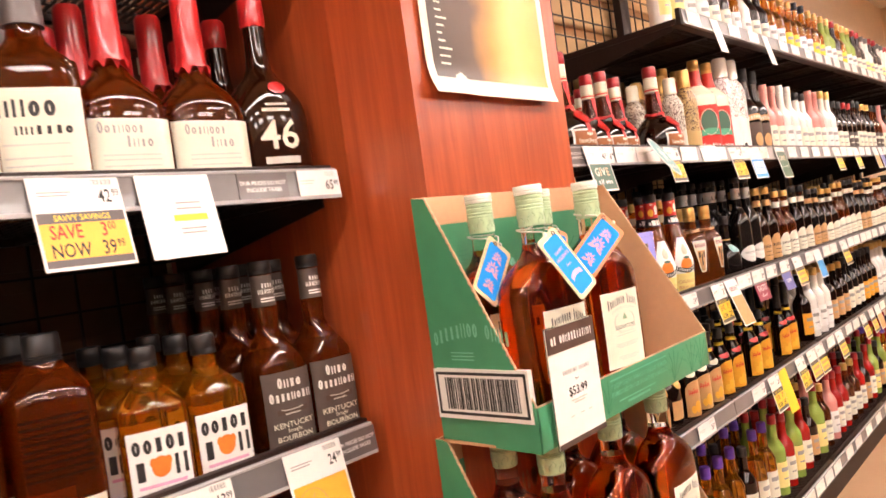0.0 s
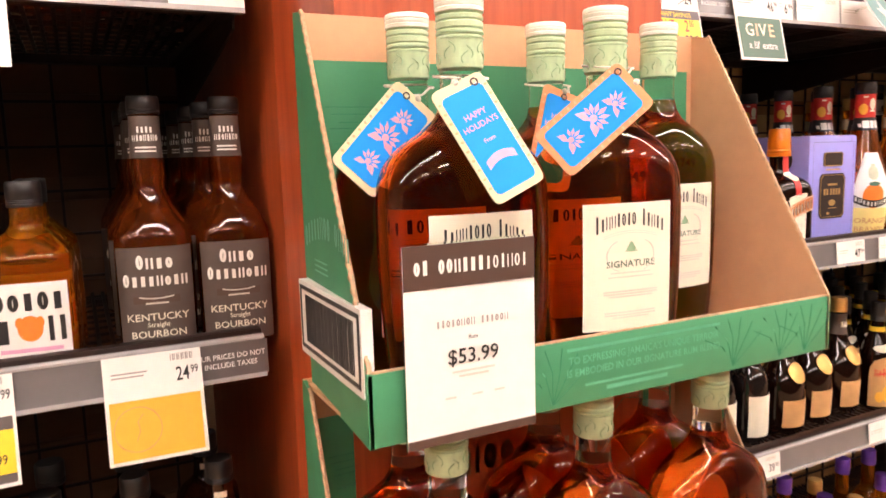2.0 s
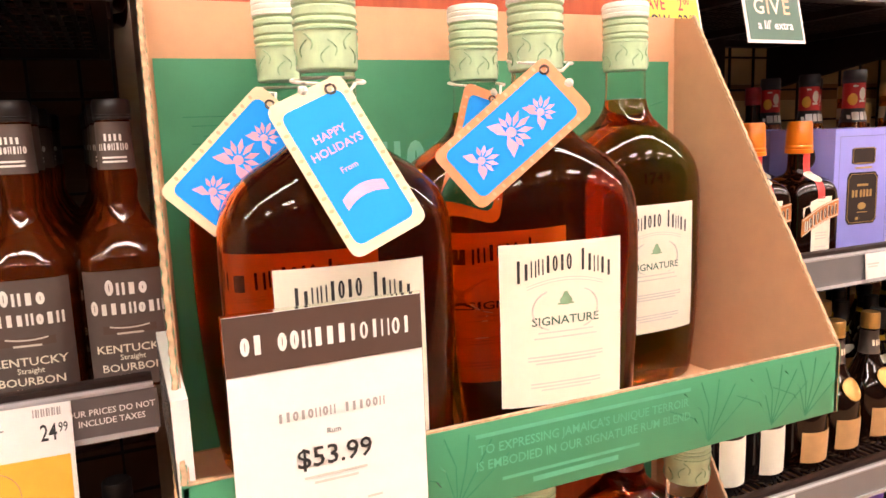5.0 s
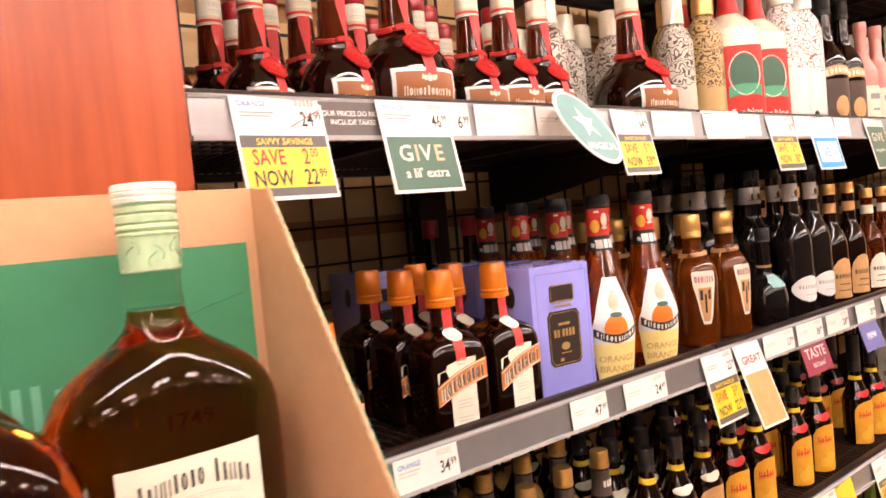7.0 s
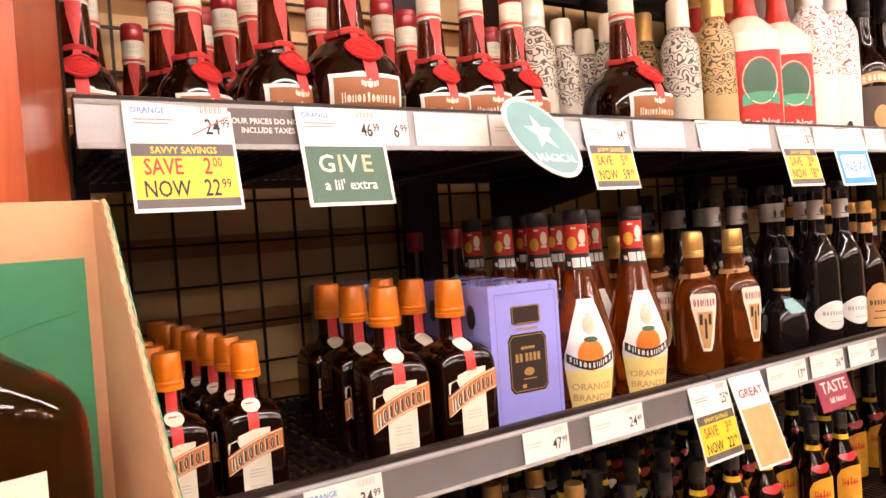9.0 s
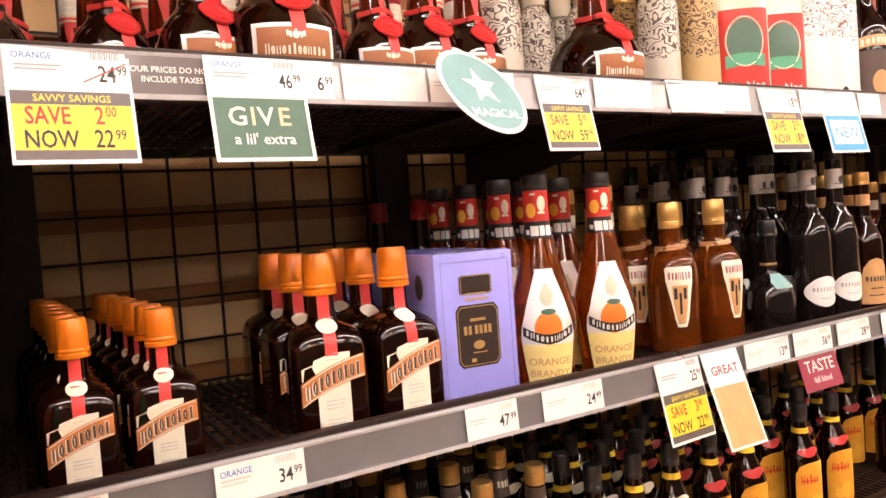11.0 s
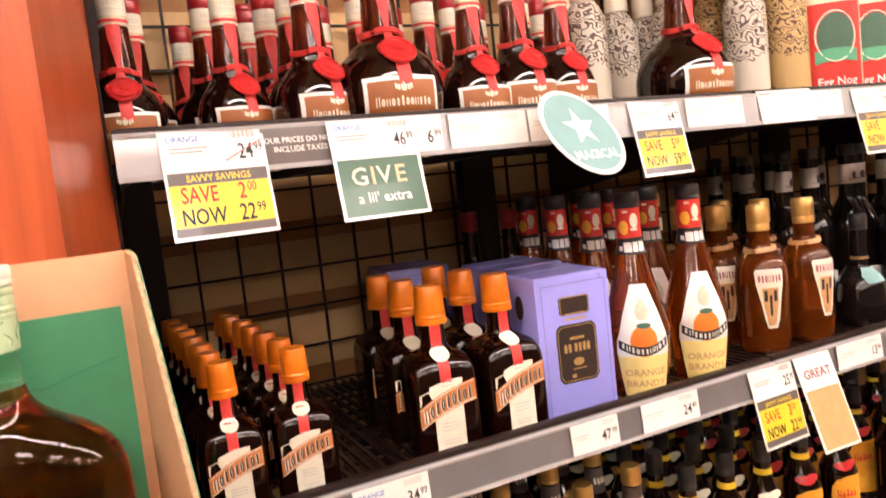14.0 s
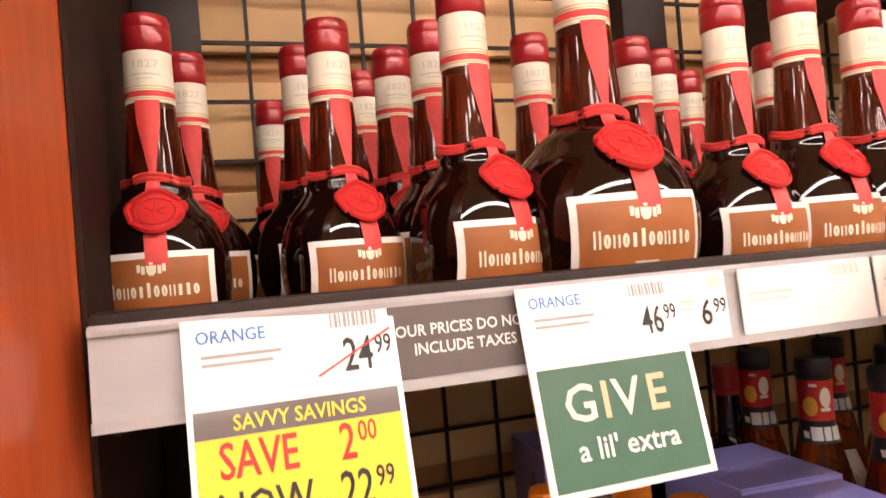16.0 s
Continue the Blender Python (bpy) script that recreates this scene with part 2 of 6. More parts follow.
M = {
    "picture": picture_mat("drink_picture"),
    "wood": wood_mat("cherry_wood", (0.30, 0.046, 0.013), (0.50, 0.100, 0.029)),
    "floor": mat("floor_tile", (0.50, 0.30, 0.17), 0.35, 0, 0.08, 6, 0.05, blotch=0.3),
    "ceiling": mat("ceiling_tile", (0.75, 0.70, 0.62), 0.9, 0, 0.06, 60, 0.3),
    "wall": mat("painted_wall", (0.72, 0.55, 0.38), 0.7, 0, 0.05, 30, 0.1),
    "panel": mat("back_panel", (0.68, 0.43, 0.20), 0.6, 0, 0.10, 14, 0.05, blotch=0.4),
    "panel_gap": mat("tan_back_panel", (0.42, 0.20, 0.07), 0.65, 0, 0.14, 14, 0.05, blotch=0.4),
    # darker copy of the back panel, with shelf shade put into the colour
    "panel_shaded": mat("shaded_back_panel", (0.12, 0.055, 0.026), 0.7, 0, 0.15, 14, 0.05, blotch=0.4),
    "black": mat("black_steel", (0.019, 0.0085, 0.006), 0.5, 0.0, 0.25, 70, 0.12, ior=1.36),
    "blackmatt": mat("matt_black_steel", (0.020, 0.008, 0.005), 0.7, 0.0, 0.25, 50, 0.05, ior=1.25),
    "rail": mat("grey_channel", (0.16, 0.15, 0.148), 0.28, 0, 0.10, 25, 0.03, coat=0.5),
    "rail_pale": mat("clear_channel", (0.44, 0.43, 0.43), 0.22, 0, 0.08, 25, 0.03, coat=0.6),
    "paper": mat("white_paper", (0.82, 0.80, 0.76), 0.45, 0, 0.03, 60, 0.02, coat=0.25),
    "cream": mat("cream_paper", (0.80, 0.75, 0.60), 0.55, 0, 0.04, 80, 0.03),
    "yellow": mat("yellow_print", (0.90, 0.62, 0.04), 0.4, 0, 0.04, 60, coat=0.25),
    "amberprint": mat("amber_print", (0.88, 0.46, 0.05), 0.4, 0, 0.05, 60, coat=0.25),
    "greyprint": mat("grey_print", (0.12, 0.10, 0.095), 0.4, 0, 0.08, 60, coat=0.25),
    "redprint": mat("red_print", (0.62, 0.03, 0.02), 0.45, 0, 0.05, 60),
    "inkblack": mat("black_ink", (0.02, 0.018, 0.018), 0.5, 0, 0.1, 60),
    "inkgrey": mat("grey_ink", (0.34, 0.32, 0.30), 0.5, 0, 0.1, 60),
    "inkpale": mat("pale_ink", (0.60, 0.57, 0.50), 0.5, 0, 0.1, 60),
    "inkblue": mat("blue_ink", (0.05, 0.20, 0.50), 0.5, 0, 0.1, 60),
    "tagblue": mat("blue_card", (0.0, 0.29, 0.86), 0.75, 0, 0.03, 60),
    "tagorange": mat("orange_card", (0.74, 0.30, 0.13), 0.5, 0, 0.12, 160, blotch=0.3),
    # orange tag card with glare put into its colour
    "tagglare": mat("glare_paled_card", (0.78, 0.62, 0.38), 0.5, 0, 0.07, 160, blotch=0.3),
    "pink": mat("pink_print", (0.72, 0.36, 0.52), 0.5, 0, 0.1, 60),
    "string": mat("cotton_string", (0.80, 0.76, 0.66), 0.9, 0, 0.1, 300, 0.3),
    "darkgreen": mat("green_print", (0.055, 0.13, 0.085), 0.42, 0, 0.06, 50, coat=0.2),
    "maroon": mat("maroon_print", (0.30, 0.04, 0.07), 0.45, 0, 0.06, 50),
    "violet": mat("violet_print", (0.16, 0.16, 0.42), 0.45, 0, 0.06, 50),
    "bluep": mat("blue_print", (0.06, 0.34, 0.72), 0.45, 0, 0.05, 50),
    "rustband": mat("rust_orange_print", (0.56, 0.20, 0.055), 0.42, 0, 0.14, 60),
    "peachprint": mat("peach_print", (0.80, 0.50, 0.30), 0.45, 0, 0.06, 60),
    "tan": mat("tan_print", (0.62, 0.34, 0.14), 0.45, 0, 0.12, 50),
    "teal": mat("pale_teal_print", (0.23, 0.41, 0.41), 0.5, 0, 0.10, 30),
    "brownhead": mat("brown_print", (0.085, 0.050, 0.038), 0.4, 0, 0.08, 60, coat=0.2),
    "kraft": mat("kraft_card", (0.54, 0.30, 0.155), 0.75, 0, 0.09, 55, 0.10, blotch=0.25),
    "corr": mat("corrugated_edge", (0.52, 0.34, 0.20), 0.85, 0, 0.35, 190, 0.6),
    "partition": mat("dark_light_block", (0.075, 0.055, 0.042), 0.6, 0, 0.08, 20, 0.05),
    "green": mat("green_card", (0.058, 0.268, 0.128), 0.5, 0, 0.13, 26, 0.05, blotch=0.35, coat=0.1),
    "greenlight": mat("light_green_print", (0.10, 0.38, 0.22), 0.5, 0, 0.15, 60),
    "greenpale": mat("pale_green_print", (0.17, 0.47, 0.31), 0.5, 0, 0.15, 60),
    "greendark": mat("deep_green_print", (0.026, 0.208, 0.100), 0.5, 0, 0.15, 60),
    "capgreen": mat("pale_green_capsule", (0.46, 0.60, 0.37), 0.30, 0.0, 0.34, 120, 0.22, coat=0.5, stretch=(1, 1, 0.55), blotch=0.5),
    "capwhite": mat("pale_cap_top", (0.80, 0.82, 0.72), 0.35, 0, 0.12, 120, 0.1),
    "rum": mat("amber_rum", (0.80, 0.195, 0.018), 0.02, 0, 0.0, trans=1.0, ior=1.40),
    "clear": mat("clear_glass", (0.90, 0.95, 0.88), 0.02, 0, 0.0, trans=1.0, ior=1.25),
    "dark": mat("dark_brown_glass", (0.008, 0.0018, 0.0008), 0.05, 0, 0.0, ior=1.52),
    "brownclear": mat("clear_brown_glass", (0.15, 0.022, 0.005), 0.04, 0, 0.0, trans=0.75, ior=1.40),
    "brown": mat("brown_glass", (0.020, 0.0045, 0.0012), 0.06, 0, 0.0, ior=1.52),
    "darkamber": mat("dark_amber_liquor", (0.24, 0.045, 0.006), 0.04, 0, 0.12, 16, trans=0.8, ior=1.42),
    "toffee": mat("toffee_glass", (0.23, 0.050, 0.005), 0.04, 0, 0.30, 14, trans=0.65, ior=1.45, blotch=0.5),
    "blackglass": mat("black_glass", (0.009, 0.006, 0.0055), 0.05, 0, 0.0, ior=1.52),
    "ambered": mat("orange_amber_liquor", (0.46, 0.088, 0.006), 0.04, 0, 0.12, 16, trans=0.85, ior=1.45),
    "amber": mat("amber_liquor", (0.30, 0.050, 0.004), 0.04, 0, 0.12, 16, trans=0.85, ior=1.45),
    "golden": mat("golden_liquor", (0.82, 0.30, 0.014), 0.04, 0, 0.1, 16, trans=0.92, ior=1.45),
    "ruby": mat("ruby_liquor", (0.55, 0.02, 0.015), 0.05, 0, 0.1, 16, trans=0.4, ior=1.45),
    "lime": mat("lime_liquor", (0.45, 0.58, 0.12), 0.05, 0, 0.1, 16, trans=0.4, ior=1.45),
    "pinkg": mat("rose_coating", (0.70, 0.28, 0.24), 0.2, 0, 0.08, 20),
    "milk": mat("cream_glass", (0.80, 0.72, 0.55), 0.12, 0, 0.04, 20, coat=0.6),
    "whiteg": mat("white_glass", (0.82, 0.78, 0.72), 0.12, 0, 0.04, 20, coat=0.6),
    "orangecap": mat("orange_cap", (0.78, 0.20, 0.008), 0.32, 0.1, 0.10, 40, 0.05, coat=0.3),
    "redwax": mat("red_wax", (0.56, 0.022, 0.024), 0.30, 0, 0.22, 45, 0.40, coat=0.4, blotch=0.4),
    "redcap": mat("dark_red_cap", (0.34, 0.012, 0.016), 0.3, 0.1, 0.15, 60, 0.05, coat=0.3),
    "ribbon": mat("red_ribbon", (0.66, 0.045, 0.040), 0.55, 0, 0.12, 160, 0.1),
    "gmlabel": mat("rust_label", (0.34, 0.110, 0.028), 0.45, 0, 0.10, 60),
    "goldcap": mat("gold_cap", (0.72, 0.44, 0.14), 0.32, 0.55, 0.12, 60, 0.05),
    "blackcap": mat("black_cap", (0.015, 0.013, 0.013), 0.4, 0, 0.2, 60),
    "purplecap": mat("purple_cap", (0.12, 0.04, 0.32), 0.35, 0, 0.1, 60),
    "lavender": mat("lavender_carton", (0.34, 0.33, 0.82), 0.27, 0, 0.05, 22, 0.02, coat=0.6),
    "badge": mat("dark_badge", (0.035, 0.022, 0.018), 0.4, 0, 0.2, 60),
    "gold": mat("gold_foil", (0.62, 0.42, 0.16), 0.35, 0.6, 0.1, 60),
    "orangefruit": mat("orange_fruit_print", (0.84, 0.22, 0.03), 0.5, 0, 0.12, 90),
    "lightyellow": mat("light_yellow_print", (0.88, 0.72, 0.26), 0.5, 0, 0.06, 60),
    "kahyellow": mat("warm_yellow_label", (0.80, 0.36, 0.03), 0.45, 0, 0.14, 60, blotch=0.3),
    "evlabel": mat("black_label", (0.095, 0.070, 0.058), 0.5, 0, 0.15, 60),
    "greyneck": mat("grey_neck_label", (0.46, 0.43, 0.40), 0.5, 0, 0.1, 60),
    "scrollsilver": scroll_mat("silver_scroll_coat", (0.62, 0.56, 0.46), (0.10, 0.06, 0.05)),
    "scrollgold": scroll_mat("gold_scroll_coat", (0.56, 0.38, 0.16), (0.10, 0.05, 0.03)),
    "scrollwhite": scroll_mat("white_scroll_coat", (0.82, 0.78, 0.74), (0.30, 0.14, 0.13), 0.80, 0.16),
    "capdeep": mat("capsule_print", (0.27, 0.43, 0.24), 0.4, 0, 0.2, 90),
    "crestgreen": mat("crest_print", (0.55, 0.57, 0.42), 0.5, 0, 0.2, 90),
    "borderprint": mat("tag_border_print", (0.66, 0.40, 0.22), 0.5, 0, 0.2, 90),
    "lamp": mat("lamp_diffuser", (1.0, 0.868, 0.805), 0.5, 0, 0.0, glow=29.0),
    "tubelamp": mat("tube_diffuser", (1.0, 0.868, 0.805), 0.5, 0, 0.0, glow=47.0),
    "lampframe": mat("white_metal", (0.75, 0.73, 0.70), 0.4, 0, 0.05, 60),
}


# ---- building blocks ----
def mesh_of(name, geo, material, smooth=True, sharp=38):
    v, f = geo
    me = bpy.data.meshes.new(name)
    me.from_pydata(v, [], f)
    me.materials.append(material)
    if smooth:
        me.polygons.foreach_set("use_smooth", [True] * len(me.polygons))
        me.update()
        me.set_sharp_from_angle(angle=radians(sharp))
    me.update()
    return me


PRINT = {"capsule_print", "small_print", "fine_print", "wordmark", "print", "neck_print", "barcode", "back_drawing", "leaf_drawing", "header_mark", "side_wordmark", "name_bar", "badge_print", "flower_print", "neck_name", "corner_mark", "back_wordmark", "save_lettering", "now_lettering", "band_edge", "lettering", "price", "back_branch", "ridges", "rule"}


def part(name, geo, material, parent, label="", smooth=True, sharp=38):
    ob = new(name, mesh_of(name, geo, material, smooth, sharp))
    ob.parent = parent
    if label:
        tagged(ob, label)
    if name in PRINT:
        tagged(ob, kind="stuff")
    return ob


def thing(name, label, category, group="", kind=""):
    return tagged(new(name), label, category, group, kind)


def joined(*geos):
    v, f = [], []
    for gv, gf in geos:
        k = len(v)
        v += list(gv)
        f += [tuple(i + k for i in face) for face in gf]
    return v, f


def box(x0, x1, y0, y1, z0, z1, bevel=0.0):
    if not bevel:
        v = [(x, y, z) for x in (x0, x1) for y in (y0, y1) for z in (z0, z1)]
        return v, [(0, 1, 3, 2), (4, 6, 7, 5), (0, 4, 5, 1), (2, 3, 7, 6), (0, 2, 6, 4), (1, 5, 7, 3)]
    bm = bmesh.new()
    bmesh.ops.create_cube(bm, size=1)
    for w in bm.verts:
        w.co = Vector(((x0 + x1) / 2 + w.co.x * (x1 - x0), (y0 + y1) / 2 + w.co.y * (y1 - y0), (z0 + z1) / 2 + w.co.z * (z1 - z0)))
    bmesh.ops.bevel(bm, geom=bm.edges[:], offset=bevel, segments=2, affect="EDGES", profile=0.5)
    bm.verts.index_update()
    v, f = [tuple(w.co) for w in bm.verts], [tuple(w.index for w in q.verts) for q in bm.faces]
    bm.free()
    return v, f


def prism(outline, axis, a, b):
    """A slab with a flat outline of (p, q), from a to b along the axis."""
    def at(p, q, c):
        return {"x": (c, p, q), "y": (p, c, q), "z": (p, q, c)}[axis]
    n = len(outline)
    v = [at(p, q, a) for p, q in outline] + [at(p, q, b) for p, q in outline]
    f = [tuple(range(n))[::-1], tuple(range(n, 2 * n))] + [(i, (i + 1) % n, n + (i + 1) % n, n + i) for i in range(n)]
    return v, f


def lathe(rings, seg=28):
    """A closed body from rings (z, half width, half depth, squareness)."""
    v, f = [], []
    for z, a, b, n in rings:
        for i in range(seg):
            t = 2 * math.pi * (i + 0.5) / seg
            c, s = math.cos(t), math.sin(t)
            v.append((a * math.copysign(abs(c) ** (2 / n), c), b * math.copysign(abs(s) ** (2 / n), s), z))
    for k in range(len(rings) - 1):
        for i in range(seg):
            j = (i + 1) % seg
            f.append((k * seg + i, k * seg + j, (k + 1) * seg + j, (k + 1) * seg + i))
    f.append(tuple(range(seg))[::-1])
    f.append(tuple(range((len(rings) - 1) * seg, len(rings) * seg)))
    return v, f


def curve_rings(points, k=4):
    """Smooth rings through the given ones (Catmull-Rom)."""
    p = [np.array(q, float) for q in points]
    p = [2 * p[0] - p[1]] + p + [2 * p[-1] - p[-2]]
    out = []
    for i in range(1, len(p) - 2):
        for j in range(k):
            t = j / k
            out.append(0.5 * (2 * p[i] + (p[i + 1] - p[i - 1]) * t + (2 * p[i - 1] - 5 * p[i] + 4 * p[i + 1] - p[i + 2]) * t * t
                              + (3 * p[i] - p[i - 1] - 3 * p[i + 1] + p[i + 2]) * t ** 3))
    out.append(p[-2])
    return [tuple(max(x, 0.002) if n else float(x) for n, x in enumerate(r)) for r in out]


class Skin:
    """Places things on the front of a body: across, up, and out from the surface."""
    def __init__(self, rings):
        self.z = [r[0] for r in rings]
        self.r = np.array([r[1:] for r in rings])

    def at(self, u, v, d):
        a, b, n = (np.interp(v, self.z, self.r[:, k]) for k in range(3))
        a, b = a + d, b + d
        s = min(abs(u) / a, 0.985)
        return (max(-a, min(a, u)), -b * (1 - s ** n) ** (1 / n), v)


class Flat:  # a plain upright card
    def at(self, u, v, d):
        return (u, -d, v)


FLAT = Flat()


def patch(skin, rows, d, nu=10):
    """A thin sheet on a skin, from rows of (v, left, right)."""
    verts, f, fine = [], [], [rows[0]]
    for p, q in zip(rows, rows[1:]):
        n = max(1, math.ceil(abs(q[0] - p[0]) / 0.004))
        fine += [tuple(p[k] + (q[k] - p[k]) * i / n for k in range(3)) for i in range(1, n + 1)]
    rows = fine
    for v, a, b in rows:
        verts += [skin.at(a + (b - a) * i / nu, v, d) for i in range(nu + 1)]
    w = nu + 1
    for k in range(len(rows) - 1):
        f += [(k * w + i, k * w + i + 1, (k + 1) * w + i + 1, (k + 1) * w + i) for i in range(nu)]
    return verts, f


def rect(skin, u0, u1, v0, v1, d, nv=6, nu=10, slant=0.0, arch=0.0):
    verts, f = [], []
    nv = nv if skin is FLAT else max(nv, math.ceil(abs(v1 - v0) / 0.005))
    for k in range(nv + 1):
        for i in range(nu + 1):
            s = i / nu
            u, v = u0 + (u1 - u0) * s, v0 + (v1 - v0) * k / nv
            verts.append(skin.at(u, v + slant * (s - 0.5) + arch * (1 - (2 * s - 1) ** 2), d))
    w = nu + 1
    for k in range(nv):
        f += [(k * w + i, k * w + i + 1, (k + 1) * w + i + 1, (k + 1) * w + i) for i in range(nu)]
    return verts, f


def oval(skin, u, v, ru, rv, d, n=14):
    rows = []
    for k in range(n + 1):
        t = -math.pi / 2 + math.pi * k / n
        rows.append((v + rv * math.sin(t), u - ru * max(0.02, math.cos(t)), u + ru * max(0.02, math.cos(t))))
    return patch(skin, rows, d)


TEXTS = {}


def text_geo(s, size, align="CENTER", wide=1.0):
    key = (s, align)
    if key not in TEXTS:
        cu = bpy.data.curves.new("lettering", "FONT")
        cu.body, cu.size, cu.align_x = s, 1.0, align
        cu.resolution_u, cu.offset = 2, 0.012
        ob = bpy.data.objects.new("lettering", cu)
        me = ob.to_mesh()
        TEXTS[key] = ([tuple(w.co) for w in me.vertices], [tuple(q.vertices) for q in me.polygons])
        ob.to_mesh_clear()
        bpy.data.objects.remove(ob)
    v, f = TEXTS[key]
    return [(x * size * wide, y * size) for x, y, _ in v], f


def letters(skin, s, u, v, size, d, align="CENTER", wide=1.0, slant=0.0, arch=0.0, span=1.0):
    q, f = text_geo(s, size, align, wide)
    return [skin.at(u + x, v + y + slant * x + arch * (1 - (x / span) ** 2), d) for x, y in q], f


def price_letters(skin, main, small, right, v, size, d, wide=0.78):
    """A price with raised cents, ending at the given right edge."""
    s, fs = text_geo(small, size * 0.58, "LEFT", wide)
    m, fm = text_geo(main, size, "LEFT", wide)
    ws, wm = max(x for x, _ in s), max(x for x, _ in m)
    return joined(([skin.at(right - ws + x, v + size * 0.30 + y, d) for x, y in s], fs),
                  ([skin.at(right - ws - size * 0.06 - wm + x, v + y, d) for x, y in m], fm))


def hoop(skin, u, v, ru, rv, w, d, n=12):
    """A flat ring of the given stroke width."""
    q = [2 * math.pi * k / n for k in range(n)]
    verts = [skin.at(u + ru * math.cos(t), v + rv * math.sin(t), d) for t in q]
    verts += [skin.at(u + max(0.1 * ru, ru - w) * math.cos(t), v + max(0.1 * rv, rv - w) * math.sin(t), d) for t in q]
    return verts, [(k, (k + 1) % n, n + (k + 1) % n, n + k) for k in range(n)]


def marks(skin, u0, u1, v0, h, n, d, seed=1, slant=0.0, arch=0.0, gaps=(), heavy=0.24, tall=()):
    """A printed name as a row of plain upright bars and rings."""
    pick, cw, out = random.Random(seed), (u1 - u0) / n, []
    mid, half = (u0 + u1) / 2, (u1 - u0) / 2
    for i in range(n):
        kind, grow = pick.choice("bbood"), pick.uniform(0.9, 1.0)
        if i in gaps:
            continue
        u = u0 + (i + 0.5) * cw
        v = v0 + slant * (u - mid) + arch * (1 - ((u - mid) / half) ** 2)
        g, a, t = h * grow * (1.35 if i in tall else 1.0), cw * 0.38, cw * (0.10 + heavy * 0.5)
        if kind == "o":
            out.append(hoop(skin, u, v + g / 2, a, g / 2, t * 1.5, d))
        elif kind == "b":
            out.append(rect(skin, u - t, u + t, v, v + g, d, 1, 2))
        else:
            out += [rect(skin, u - a, u - a + t, v, v + g, d, 1, 2), rect(skin, u + a - t, u + a, v, v + g, d, 1, 2)]
    return joined(*out)


def tube(points, r, seg=6):
    v, f = [], []
    pts = [Vector(p) for p in points]
    for i, p in enumerate(pts):
        t = (pts[min(i + 1, len(pts) - 1)] - pts[max(i - 1, 0)]).normalized()
        side = t.orthogonal().normalized()
        up = t.cross(side)
        v += [tuple(p + r * (math.cos(2 * math.pi * k / seg) * side + math.sin(2 * math.pi * k / seg) * up)) for k in range(seg)]
    for i in range(len(pts) - 1):
        f += [(i * seg + k, i * seg + (k + 1) % seg, (i + 1) * seg + (k + 1) % seg, (i + 1) * seg + k) for k in range(seg)]
    return v, f


# ---- structure ----
def structure(name, geo, material, label, category, smooth=False):
    ob = new(name, mesh_of(name, geo, material, smooth))
    return tagged(ob, label, category, kind="structure")


structure("floor", box(-4.2, 9.2, -9.2, 1.9, -0.10, 0.0), M["floor"], "warm tan tiled shop floor, lightly worn", "floor")
structure("ceiling", box(-4.2, 9.2, -9.2, 1.9, 3.05, 3.15), M["ceiling"], "off-white tiled shop ceiling", "ceiling")
structure("wall_north", box(-4.2, 9.2, 1.66, 1.80, 0.0, 3.05), M["wall"], "warm beige painted wall behind the shelving", "wall")
structure("wall_south", box(-4.2, 9.2, -9.15, -9.0, 0.0, 3.05), M["wall"], "warm beige painted shop wall", "wall")
structure("wall_east", box(9.0, 9.15, -9.0, 1.66, 0.0, 3.05), M["wall"], "warm beige painted end wall", "wall")
structure("wall_west", box(-4.15, -4.0, -9.0, 1.66, 0.0, 3.05), M["wall"], "warm beige painted end wall", "wall")

# added out of view: blocks low lamp light and darkens bottle reflections
structure("light_block_wall", box(-4.0, 9.0, -1.90, -1.70, 0.0, 2.10), M["partition"], "unseen dark brown wall added to block low light", "partition")

# column of cherry wood between two runs of shelves
structure("column", prism([(0.900, 1.655), (0.900, 1.00), (0.924, 0.852), (1.350, 0.852), (1.396, 1.02), (1.396, 1.655)], "z", 0.0, 3.05),
          M["wood"], "reddish cherry wood column between two shelf runs", "column")

# ceiling lights
def ceiling_light(x, y):
    r = thing("ceiling_light", "recessed white ceiling light with a glowing diffuser", "ceiling light", "ceiling lights")
    r.location = (x, y, 3.05)
    part("frame", joined(box(-0.32, 0.32, -0.32, -0.30, -0.03, 0), box(-0.32, 0.32, 0.30, 0.32, -0.03, 0),
                         box(-0.32, -0.30, -0.30, 0.30, -0.03, 0), box(0.30, 0.32, -0.30, 0.30, -0.03, 0)), M["lampframe"], r, smooth=False)
    part("diffuser", box(-0.30, 0.30, -0.30, 0.30, -0.022, -0.006), M["lamp"], r, smooth=False)
    return r


def strip_light(x, y):
    r = thing("strip_light", "long white strip light with a glowing diffuser", "ceiling light", "strip lights over the aisle")
    r.location = (x, y, 3.05)
    part("housing", joined(box(-0.99, 0.99, -0.13, -0.105, -0.05, 0), box(-0.99, 0.99, 0.105, 0.13, -0.05, 0),
                           box(-0.99, -0.975, -0.105, 0.105, -0.05, 0), box(0.975, 0.99, -0.105, 0.105, -0.05, 0)), M["lampframe"], r, smooth=False)
    part("diffuser", box(-0.975, 0.975, -0.105, 0.105, -0.044, -0.008, 0.004), M["tubelamp"], r)
    return r


first_light = ceiling_light(-2.0, -2.6)
first_strip = strip_light(-2.98, -0.55)
for lx in (-0.98, 1.02, 3.02, 5.02, 7.02):
    copy_thing(first_strip, pose(lx, -0.55, 3.05))
